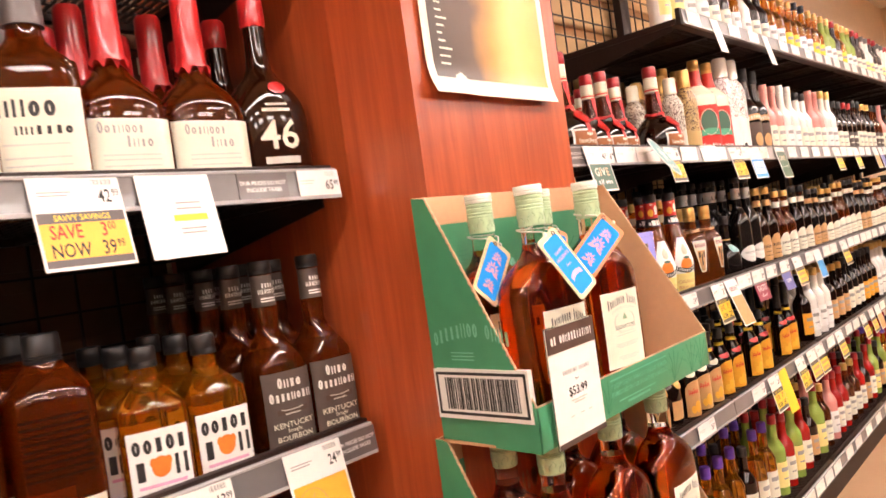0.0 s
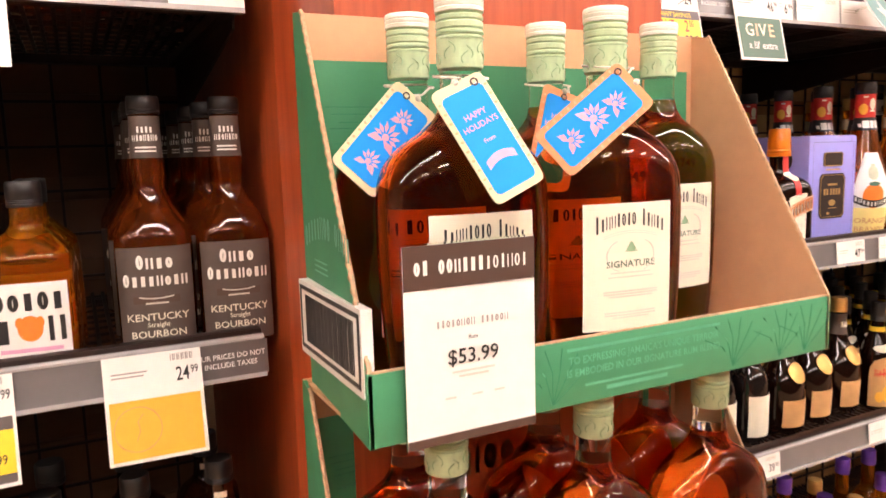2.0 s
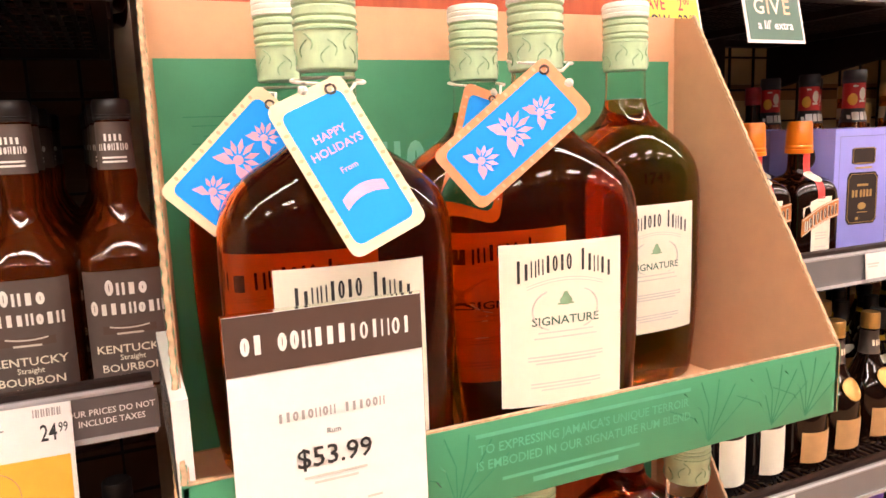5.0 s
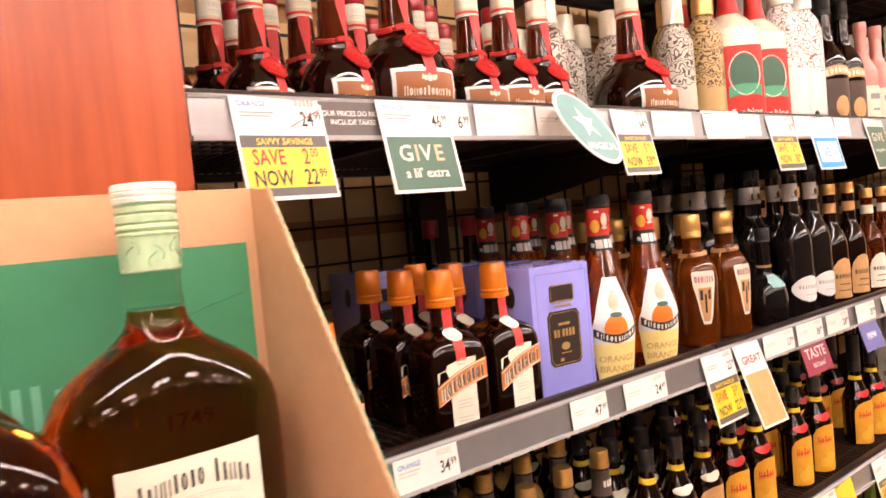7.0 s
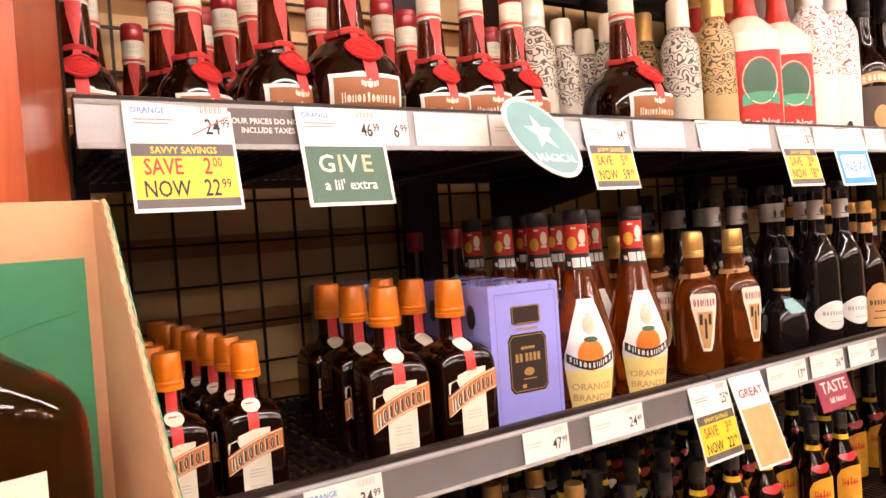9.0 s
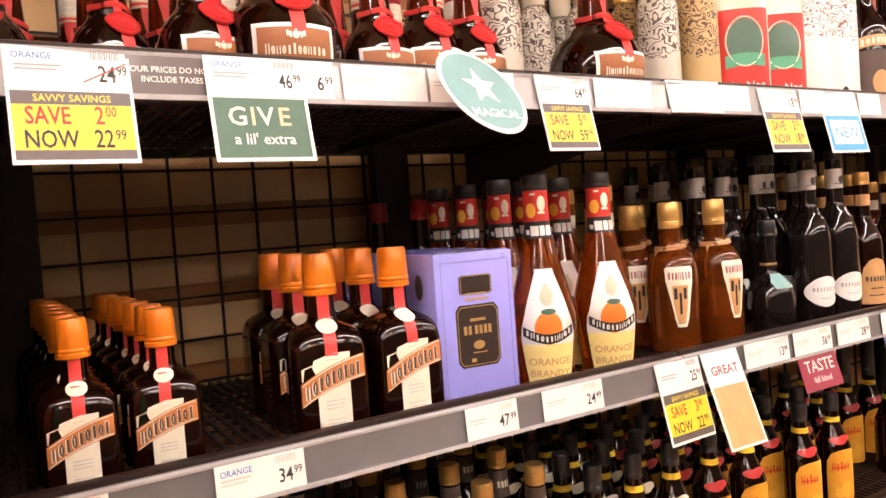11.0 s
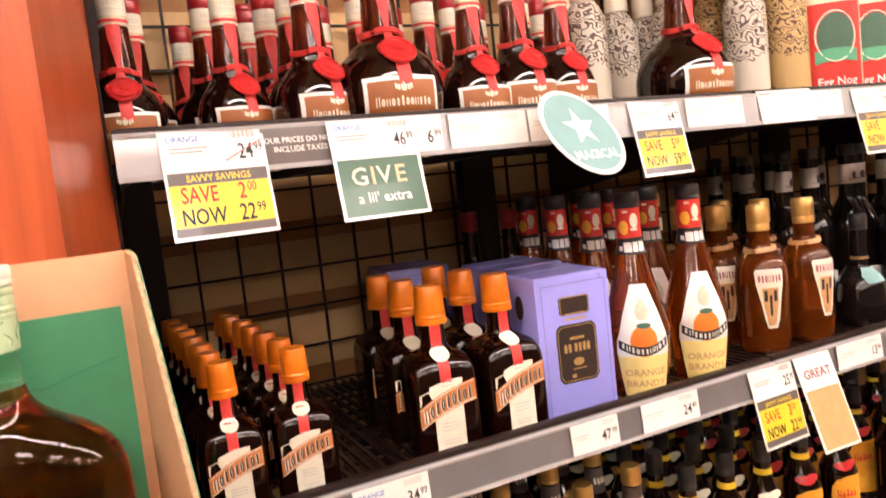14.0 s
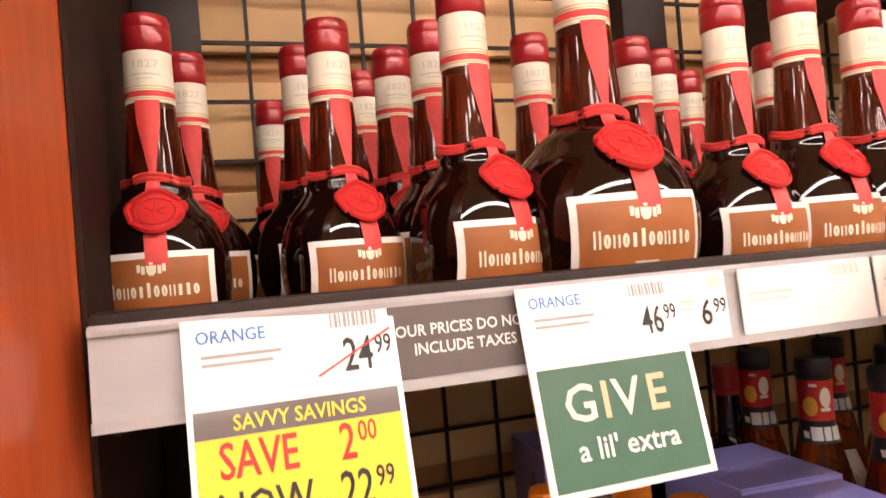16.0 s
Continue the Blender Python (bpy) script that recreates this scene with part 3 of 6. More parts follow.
for i in range(8):
    for ly in (-2.6, -4.4, -6.2, -8.0):
        if i or ly < -2.6:
            copy_thing(first_light, pose(-2.0 + 1.3 * i, ly, 3.05))

# shelving
BAY = 0.914
GRID_Y = 1.575


def shelf_unit(x0, x1, top, pale):
    """One shelf: wire deck in a black frame, with a price channel along the front."""
    s = thing("shelf", "black steel shelf with a wire deck and a price channel", "shelf", "shelves of the gondola")
    s.location = ((x0 + x1) / 2, 1.0, top)
    h = (x1 - x0) / 2 - 0.002
    for y in (0.0165, 0.536):
        part("deck_rail", box(-h, h, y, y + 0.024, -0.050, -0.036), M["black"], s, smooth=False)
    for x in (-h + 0.010, -h / 3, h / 3, h - 0.010):
        part("deck_bar", box(x - 0.010, x + 0.010, 0.0405, 0.5355, -0.050, -0.036), M["black"], s, smooth=False)
    wires = [box(-h + 0.004, h - 0.004, y - 0.002, y + 0.002, -0.0345, -0.0305) for y in np.arange(0.04, 0.56, 0.045)]
    wires += [box(x - 0.0027, x + 0.0027, 0.02, 0.560, -0.0340, -0.029) for x in np.arange(-h + 0.01, h, 0.0165)]
    tagged(part("wire_mesh", joined(*wires), M["black"], s, smooth=False), kind="stuff")
    part("lip", box(-h, h, 0.0, 0.016, -0.052, 0.0, 0.003), M["black"], s)
    n = 8
    prof = [(-0.001, -0.006), (-0.005, -0.009)] + [(-0.006 - 0.004 * (i / n), -0.009 - 0.042 * i / n) for i in range(n + 1)] + [(-0.014, -0.055), (-0.001, -0.055)]
    part("price_channel", prism(prof, "x", -h, h), M["rail_pale" if pale else "rail"], s, smooth=False)
    part("channel_edge", joined(prism([(-0.0055, -0.006), (-0.009, -0.008), (-0.0085, -0.011), (-0.0065, -0.010)], "x", -h, h),
                                prism([(-0.0102, -0.051), (-0.015, -0.050), (-0.015, -0.0555), (-0.0105, -0.0555)], "x", -h, h)),
         M["rail_pale"], s, smooth=False)
    for sx in (-h + 0.003, h - 0.006):
        part("bracket", prism([(0.03, -0.050), (0.03, -0.066), (0.555, -0.150), (0.555, -0.050)], "x", sx, sx + 0.003), M["black"], s, smooth=False)
    return s


def frame_bay(x0, x1, skin="panel"):
    g = thing("shelving_frame", "black steel shelving frame with a wire grid back", "shelving", "shelving frames")
    g.location = (x0, 0, 0)
    w = x1 - x0
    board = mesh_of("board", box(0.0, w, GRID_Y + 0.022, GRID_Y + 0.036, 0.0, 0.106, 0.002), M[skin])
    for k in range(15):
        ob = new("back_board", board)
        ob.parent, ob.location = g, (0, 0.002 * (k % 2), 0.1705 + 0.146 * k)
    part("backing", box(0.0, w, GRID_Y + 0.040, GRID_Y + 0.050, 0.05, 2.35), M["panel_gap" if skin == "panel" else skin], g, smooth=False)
    part("upright", box(-0.038, 0.038, GRID_Y - 0.045, GRID_Y - 0.010, 0.0, 2.35, 0.003), M["black"], g)
    wires = [box(x - 0.0024, x + 0.0024, GRID_Y - 0.002, GRID_Y + 0.0028, 0.15, 2.30) for x in np.arange(0.02, w, 0.0762)]
    wires += [box(0.0, w, GRID_Y - 0.0068, GRID_Y - 0.002, z - 0.0024, z + 0.0024) for z in np.arange(0.18, 2.30, 0.0762)]
    tagged(part("wire_grid", joined(*wires), M["black"], g, "black wire grid", smooth=False), kind="stuff")
    part("kick_plate", box(0.0, w, 1.03, 1.05, 0.0, 0.110), M["black"], g, smooth=False)


R_TOPS = (0.19, 0.676, 1.046, 1.470, 1.900)
L_TOPS = (0.16, 0.600, 1.018, 1.434, 1.86)
for i in range(6):
    x0, x1 = 1.400 + i * BAY, 1.400 + (i + 1) * BAY
    for k, top in enumerate(R_TOPS):
        if i == 0 and k == 4:
            continue
        shelf_unit(x0, x1, top, k == 3)
    frame_bay(max(1.440, 1.199 + i * BAY), 1.199 + (i + 1) * BAY)
frame_bay(1.199 + 6 * BAY, 1.400 + 6 * BAY)
for i in range(2):
    x0, x1 = 0.868 - (i + 1) * BAY, 0.868 - i * BAY
    for k, top in enumerate(L_TOPS):
        shelf_unit(x0, x1, top, False)
    # left bays: boards and backing coloured dark to stand for deep shade
    frame_bay(x0, x1, "panel_shaded")
structure("shelf_end_right", box(1.3965, 1.3995, 1.0215, 1.62, 0.0, 2.35), M["blackmatt"], "black steel end panel of the shelving", "end panel")
DECK = -0.029

# ---- bottles ----
def bottle(name, label, glass, rings, seg=28, k=4, body="body", blabel=""):
    r = thing(name, label, "bottle")
    rr = curve_rings(rings, k)
    part(body, lathe(rr, seg), M[glass], r, blabel)
    return r, Skin(rr)


def cap(r, z0, z1, rad, m, ridges=0, name="cap", flare=0.0, label=""):
    rings = [(z0, rad, rad, 2), (z0 + 0.001, rad * 1.03, rad * 1.03, 2)]
    for i in range(ridges):
        a = z0 + (z1 - z0) * (0.1 + 0.22 * i / max(1, ridges))
        rings += [(a, rad * 1.04, rad * 1.04, 2), (a + 0.0012, rad * 0.99, rad * 0.99, 2), (a + 0.0024, rad * 1.04, rad * 1.04, 2)]
    rings += [(z1 - 0.0025, rad * (1.02 + flare), rad * (1.02 + flare), 2), (z1, rad * 0.93, rad * 0.93, 2)]
    return part(name, lathe(rings, 24), M[m], r, label)


def band(r, skin, z0, z1, m, name="neck_label", d=0.0006, seg=24):
    zs = [z0 + (z1 - z0) * i / 4 for i in range(5)]
    rings = []
    for z in zs:
        a = float(np.interp(z, skin.z, skin.r[:, 0])) + d
        b = float(np.interp(z, skin.z, skin.r[:, 1])) + d
        rings.append((z, a, b, 2))
    return part(name, lathe(rings, seg), M[m], r)


def rum_bottle():
    r, s = bottle("rum_bottle", "large flask-shaped bottle of amber rum with a cream label", "rum", [
        (0.000, 0.058, 0.030, 2.6), (0.004, 0.066, 0.038, 2.7), (0.018, 0.070, 0.041, 2.8), (0.077, 0.0755, 0.043, 2.8), (0.1420, 0.0785, 0.043, 2.7), (0.1850, 0.0785, 0.043, 2.6),
        (0.2040, 0.0765, 0.042, 2.5), (0.2190, 0.0700, 0.040, 2.3), (0.2320, 0.0575, 0.036, 2.15), (0.2420, 0.0420, 0.031, 2.05), (0.2510, 0.0295, 0.025, 2), (0.2610, 0.0218, 0.0210, 2), (0.2710, 0.0190, 0.0190, 2)], 44, 4)
    part("neck", lathe([(0.2715, 0.0188, 0.0188, 2), (0.2790, 0.0182, 0.0182, 2), (0.3120, 0.0180, 0.0180, 2)], 28), M["clear"], r, "clear glass neck")
    rings = [(0.2970, 0.0192, 0.0192, 2), (0.2980, 0.0200, 0.0200, 2), (0.3200, 0.0202, 0.0202, 2)]
    for z in (0.323, 0.328, 0.335, 0.3405):
        rings += [(z, 0.0206, 0.0206, 2), (z + 0.0014, 0.0193, 0.0193, 2), (z + 0.0028, 0.0207, 0.0207, 2)]
    rings += [(0.3435, 0.0203, 0.0203, 2)]
    part("capsule", lathe(rings, 32), M["capgreen"], r, "pale green printed capsule")
    part("cap_top", lathe([(0.3436, 0.0203, 0.0203, 2), (0.3442, 0.0211, 0.0211, 2), (0.3470, 0.0213, 0.0213, 2), (0.3477, 0.0207, 0.0207, 2), (0.3485, 0.0213, 0.0213, 2), (0.3510, 0.0213, 0.0213, 2), (0.3516, 0.0208, 0.0208, 2), (0.3523, 0.0214, 0.0214, 2), (0.3554, 0.0213, 0.0213, 2), (0.3570, 0.0203, 0.0203, 2)], 32), M["capwhite"], r, "white rimmed cap")
    swirl = []
    for i in range(16):
        a, z0, w = -3.0 + 0.375 * i, 0.3005 + 0.0042 * (i * 7 % 3), (-1) ** i
        swirl.append(tube([(0.0205 * math.cos(a + w * q * 0.30 * math.cos(2.4 * q)), 0.0205 * math.sin(a + w * q * 0.30 * math.cos(2.4 * q)), z0 + 0.010 * q) for q in (0, 0.25, 0.5, 0.75, 1.0)], 0.00055, 4))
    for z in (0.3215, 0.3262):
        swirl.append(tube([(0.0209 * math.cos(q), 0.0209 * math.sin(q), z) for q in np.linspace(-2.9, 0.2, 20)], 0.0004, 4))
    part("capsule_print", joined(*swirl), M["capdeep"], r, "faint green print")
    lab = part("label", rect(s, -0.0490, 0.0470, 0.057, 0.176, 0.0006, 10, 14), M["cream"], r, "cream paper label")
    # wordmark as an arched row of plain strokes
    part("wordmark", marks(s, -0.0385, 0.0385, 0.1470, 0.0125, 14, 0.0010, 3, 0, 0.0085, (8,), heavy=.18, tall=(0, 9)), M["inkblack"], lab)
    part("emblem", joined(oval(s, 0, 0.1335, 0.005, 0.0032, 0.001), rect(s, -0.0065, 0.0065, 0.1307, 0.1319, 0.001, 1, 2), patch(s, [(0.1345, -0.004, 0.004), (0.1400, -0.0012, 0.0012)], 0.001, 2)), M["capdeep"], lab)
    part("ornament", joined(*[tube([s.at(su * (0.010 + 0.016 * math.sin(q)), 0.127 + 0.0145 * math.cos(q), 0.0008) for q in np.linspace(0.3, 2.9 - 0.5 * k, 9)], 0.0006, 4) for su in (-1, 1) for k in (0, 1)]), M["inkpale"], lab)
    part("lettering", letters(s, "SIGNATURE", 0, 0.1165, 0.0088, 0.001, wide=1.15), M["darkgreen"], lab)
    part("fine_print", joined(*[rect(s, -w, w, v, v + 0.0011, 0.001, 1, 8) for w, v in
                                ((0.022, 0.1105), (0.025, 0.1065), (0.030, 0.093), (0.030, 0.0905), (0.024, 0.088), (0.028, 0.073), (0.028, 0.0705), (0.02, 0.068))]), M["inkpale"], lab)
    part("rule", joined(*[rect(s, -0.030, 0.030, v, v + 0.0006, 0.001, 1, 10, arch=0.005) for v in (0.1450, 0.1430)]), M["inkpale"], lab)
    part("embossing", letters(s, "1749", 0, 0.1950, 0.014, 0.0009, wide=1.2), M["rum"], r)
    return r


def orange_liqueur(h, fat=.24):
    """Round pot-still bottle with ribbon and wax seal; h is its height."""
    r, s = bottle("orange_liqueur_bottle", "dark round orange liqueur bottle with red ribbon and rust label", "dark",
                  [(z * h, w * h * (fat / .24 if z < .44 else 1), w * h * (fat / .24 if z < .44 else 1), 2) for z, w in ((0, .165), (.015, .19), (.05, .212), (.13, .236), (.22, .240), (.29, .226),
                   (.355, .195), (.405, .150), (.435, .125), (.46, .103), (.485, .092))], 36)
    neck = [(.4851, .092), (.50, .089), (.62, .080), (.72, .0725), (.90, .0690)]
    part("neck", lathe(curve_rings([(z * h, w * h, w * h, 2) for z, w in neck], 4), 30), M["brownclear"], r, "clear brown glass neck")
    s = Skin(curve_rings([(z * h, w * h * (fat / .24 if z < .44 else 1), w * h * (fat / .24 if z < .44 else 1), 2) for z, w in [(0, .165), (.015, .19), (.05, .212), (.13, .236), (.22, .240), (.29, .226),
              (.355, .195), (.405, .150), (.435, .125), (.46, .103)] + neck[1:]], 4))
    part("neck_label", lathe([(.725 * h, .0730 * h, .0730 * h, 2), (.73 * h, .0742 * h, .0742 * h, 2), (.888 * h, .0715 * h, .0715 * h, 2)], 28), M["cream"], r, "white neck label")
    part("neck_stripe", lathe([(.742 * h, .0749 * h, .0749 * h, 2), (.760 * h, .0746 * h, .0746 * h, 2)], 28), M["ribbon"], r)
    part("neck_rule", joined(*[lathe([(z * h, .0749 * h, .0749 * h, 2), ((z + .003) * h, .0748 * h, .0748 * h, 2)], 28) for z in (.735, .764, .772)]), M["gold"], r)
    part("neck_print", joined(letters(s, "1827", 0, .830 * h, .034 * h, .0045 * h, wide=1.2), rect(s, -.046 * h, .046 * h, .805 * h, .810 * h, .0045 * h, 1, 8, arch=.003 * h), rect(s, -.024 * h, .024 * h, .795 * h, .798 * h, .0045 * h, 1, 8)), M["inkpale"], r)
    part("cap", lathe([(.885 * h, .0725 * h, .0725 * h, 2), (.89 * h, .0755 * h, .0755 * h, 2), (.955 * h, .0745 * h, .0745 * h, 2), (.958 * h, .0730 * h, .0730 * h, 2), (.962 * h, .0745 * h, .0745 * h, 2), (.985 * h, .0735 * h, .0735 * h, 2), (h, .0670 * h, .0670 * h, 2)], 28), M["redcap"], r, "dark red foil cap")
    ring = [(math.cos(t) * .097 * h, math.sin(t) * .097 * h, (.480 + .008 * math.sin(3 * t)) * h) for t in np.linspace(0, 2 * math.pi, 25)]
    part("ribbon", joined(tube(ring, .0095 * h, 6), tube([(x, y, z + .013 * h) for x, y, z in ring], .0085 * h, 6),
                          patch(s, [(.73 * h, -.036 * h, .036 * h), (.66 * h, -.033 * h, .035 * h), (.58 * h, -.018 * h, .024 * h), (.50 * h, -.004 * h, .014 * h)], .006 * h, 6),
                          patch(s, [(.50 * h, -.012 * h, .02 * h), (.44 * h, -.018 * h, .030 * h), (.36 * h, -.020 * h, .042 * h), (.27 * h, -.016 * h, .046 * h), (.22 * h, -.014 * h, .046 * h)], .007 * h, 6)),
         M["ribbon"], r, "red ribbon")
    part("wax_seal", joined(oval(s, .014 * h, .385 * h, .082 * h, .060 * h, .020 * h), tube([s.at(.014 * h + (.079 + .004 * math.sin(5 * t)) * h * math.cos(t), .385 * h + (.058 + .004 * math.cos(4 * t)) * h * math.sin(t), (.019 + .003 * math.sin(3 * t)) * h) for t in np.linspace(0, 2 * math.pi, 31)], .0095 * h, 6),
                            tube([s.at(.014 * h + .056 * h * math.cos(t), .385 * h + .040 * h * math.sin(t), .020 * h) for t in np.linspace(0, 2 * math.pi, 25)], .0035 * h, 5),
                            *[tube([s.at((.014 - .030 * c) * h, (.385 - .020 * q) * h, .020 * h), s.at(.014 * h, .385 * h, .021 * h), s.at((.014 + .030 * c) * h, (.385 + .020 * q) * h, .020 * h)], .003 * h, 5) for c, q in ((1, .6), (1, -.6), (0, 1.2))]), M["redwax"], r, "red wax seal")
    lab = part("label", rect(s, -.165 * h, .165 * h, .040 * h, .265 * h, .004 * h, 6, 14), M["paper"], r, "white-bordered label")
    part("field", rect(s, -.150 * h, .150 * h, .014 * h, .246 * h, .006 * h, 6, 14), M["gmlabel"], lab, "rust field")
    part("crest", joined(patch(s, [(.198 * h, -.006 * h, .006 * h), (.208 * h, -.013 * h, .013 * h), (.226 * h, -.014 * h, .014 * h)], .008 * h, 4), *[rect(s, (q - .005) * h, (q + .005) * h, z0 * h, z1 * h, .008 * h, 2, 1) for q, z0, z1 in ((-.022, .202, .226), (-.034, .208, .230), (.022, .202, .226), (.034, .208, .230), (0, .229, .236))]), M["cream"], lab)
    part("wordmark", marks(s, -.125 * h, .125 * h, .136 * h, .034 * h, 12, .008 * h, 5, tall=(0, 5), gaps=()), M["cream"], lab)
    part("fine_print", joined(rect(s, -.03 * h, .03 * h, .098 * h, .103 * h, .008 * h, 1, 4), rect(s, -.06 * h, .06 * h, .082 * h, .087 * h, .008 * h, 1, 6)), M["inkpale"], lab)
    return r


def triple_sec(h):
    r, s = bottle("triple_sec_bottle", "square dark triple sec bottle with an orange cap and red ribbon", "dark",
                  [(z * h, a * h, a * h, n) for z, a, n in ((0, .185, 5), (.012, .203, 6), (.06, .207, 6.5), (.30, .207, 6.5), (.46, .206, 6), (.53, .198, 5), (.575, .175, 4),
                                                             (.605, .135, 3), (.625, .095, 2.3), (.65, .080, 2), (.70, .074, 2), (.80, .072, 2))], 36)
    rings = [(.772 * h, .082 * h, .082 * h, 2), (.775 * h, .094 * h, .094 * h, 2), (.80 * h, .094 * h, .094 * h, 2), (.804 * h, .089 * h, .089 * h, 2), (.812 * h, .094 * h, .094 * h, 2),
             (.826 * h, .093 * h, .093 * h, 2), (.832 * h, .089 * h, .089 * h, 2), (.85 * h, .0905 * h, .0905 * h, 2), (.985 * h, .0835 * h, .0835 * h, 2), (h, .077 * h, .077 * h, 2)]
    part("cap", lathe(rings, 30), M["orangecap"], r, "ribbed orange cap")
    part("ribbon", rect(s, -.033 * h, .033 * h, .44 * h, .775 * h, .004 * h, 14, 3), M["ribbon"], r, "red ribbon")
    part("seal", oval(s, 0, .612 * h, .056 * h, .036 * h, .008 * h), M["cream"], r, "round cream seal")
    lab = part("label", patch(s, [(.02 * h, -.088 * h, .088 * h), (.36 * h, -.088 * h, .088 * h), (.41 * h, -.108 * h, .088 * h), (.445 * h, -.10 * h, .095 * h), (.475 * h, .0 * h, .098 * h)], .004 * h, 8), M["cream"], r, "tall cream label")
    bandg = rect(s, -.172 * h, .172 * h, .268 * h, .392 * h, .007 * h, 4, 12, slant=.13 * h, arch=.022 * h)
    part("name_band", bandg, M["rustband"], r, "slanted orange name band")
    part("band_edge", joined(*[rect(s, -.166 * h, .166 * h, v * h, (v + .006) * h, .0085 * h, 1, 12, slant=.13 * h, arch=.022 * h) for v in (.274, .380)],
                             patch(s, [(.34 * h, -.166 * h, -.160 * h), (.405 * h, -.166 * h, -.150 * h), (.425 * h, -.105 * h, -.085 * h)], .0085 * h, 3)), M["cream"], r)
    part("wordmark", joined(marks(s, -.150 * h, .150 * h, .292 * h, .074 * h, 9, .0105 * h, 10, slant=.38, arch=.022 * h, heavy=.22)), M["brownhead"], r)
    part("wordmark", marks(s, -.156 * h, .150 * h, .288 * h, .080 * h, 9, .0095 * h, 10, slant=.38, arch=.022 * h, heavy=.36), M["cream"], r)
    part("fine_print", joined(*[rect(s, -.05 * h, .05 * h, v * h, (v + .007) * h, .0065 * h, 1, 4) for v in (.22, .20, .18, .12, .10)]), M["inkpale"], r)
    return r


def orange_brandy():
    r, s = bottle("orange_brandy_bottle", "tapered amber orange brandy bottle with a pointed label and black cap", "ambered", [
        (0, .033, .033, 2), (.004, .037, .037, 2), (.03, .0405, .0405, 2), (.085, .0455, .0455, 2), (.105, .0445, .0445, 2), (.16, .031, .031, 2), (.205, .0205, .0205, 2), (.225, .0170, .0170, 2), (.28, .0165, .0165, 2)], 30)
    cap(r, .268, .290, .0176, "blackcap", 2)
    band(r, s, .226, .268, "redprint")
    part("neck_crest", joined(oval(s, 0.005, .250, .0058, .0105, .0012), rect(s, -.0005, .0095, .236, .2395, .0012, 1, 4), rect(s, -.010, -.003, .2615, .2645, .0012, 1, 4)), M["cream"], r)
    part("neck_fruit", oval(s, -.0095, .241, .0062, .0100, .0012), M["amberprint"], r)
    band(r, s, .203, .226, "blackcap", "neck_band")
    part("neck_name", joined(rect(s, -.0170, -.0130, .2085, .2150, .0014, 1, 2), rect(s, -.0115, -.0010, .2065, .2200, .0014, 1, 4), rect(s, .0005, .0075, .2065, .2200, .0014, 1, 3), rect(s, .0090, .0165, .2065, .2200, .0014, 1, 3)), M["paper"], r)
    lab = part("label", patch(s, [(.004, -.027, .027), (.03, -.031, .031), (.07, -.0355, .0355), (.085, -.0345, .0345), (.12, -.025, .025), (.158, -.0125, .0125), (.162, -.0115, .0115)], .0008, 12), M["paper"], r, "pointed white and yellow label")
    part("yellow_base", patch(s, [(.004, -.0268, .0268), (.03, -.0308, .0308), (.062, -.0345, .0345)], .0011, 12), M["lightyellow"], lab)
    part("fruit", oval(s, 0, .084, .0185, .0225, .0015), M["orangefruit"], lab, "printed orange")
    part("name_arc", rect(s, -.033, .033, .074, .087, .0019, 2, 14, arch=-.011), M["inkblack"], lab)
    part("wordmark", marks(s, -.031, .031, .0765, .008, 10, .0023, 22, arch=-.011), M["paper"], lab)
    part("crest", patch(s, [(.113, -.003, .003), (.118, -.008, .008), (.126, -.009, .009), (.134, -.007, .007), (.138, -.003, .003), (.142, -.004, .004)], .0015, 6), M["crestgreen"], lab)
    part("leaf", oval(s, 0.001, .106, .010, .004, .0019), M["darkgreen"], lab)
    part("lettering", joined(letters(s, "ORANGE", 0, .034, .0135, .0016), letters(s, "BRANDY", 0, .018, .0135, .0016)), M["tan"], lab)
    return r


def cream_fruit_liqueur():
    r, s = bottle("cream_liqueur_bottle", "rounded brown cream liqueur bottle with a gold cap and cord", "toffee", [
        (0, .030, .030, 2), (.004, .037, .037, 2), (.02, .0400, .0400, 2), (.08, .0415, .0415, 2), (.125, .0425, .0425, 2), (.15, .038, .038, 2), (.165, .027, .027, 2), (.176, .0185, .0185, 2), (.20, .0165, .0165, 2), (.23, .016, .016, 2)], 30)
    cap(r, .203, .246, .0172, "goldcap", 3, label="gold cap")
    part("cord", joined(*[tube([(math.cos(t) * q, math.sin(t) * q, .170 + dz + .002 * math.cos(t)) for t in np.linspace(0, 2 * math.pi, 19)], .0022, 5) for q, dz in ((.0245, 0), (.0235, .004))],
                        tube([(-.022, -.008, .170), (-.030, -.012, .155), (-.036, -.014, .135), (-.037, -.016, .115)], .0020, 5)), M["tan"], r, "braided tan cord")
    lab = part("label", patch(s, [(.045, -.006, .008), (.06, -.010, .013), (.085, -.014, .016), (.118, -.021, .021), (.138, -.022, .022), (.142, -.019, .019)], .0008, 8), M["cream"], r, "shield-shaped cream label")
    part("emblem", joined(patch(s, [(.05, -.005, .006), (.085, -.011, .012), (.112, -.013, .013)], .0012, 6)), M["tan"], lab)
    part("tree", joined(rect(s, -.002, .002, .066, .10, .0016, 2, 1), rect(s, -.010, -.005, .09, .108, .0016, 2, 1, slant=0), rect(s, .005, .010, .09, .108, .0016, 2, 1)), M["inkblack"], lab)
    part("wordmark", marks(s, -.0185, .0185, .121, .013, 7, .0013, 23), M["maroon"], lab)
    return r


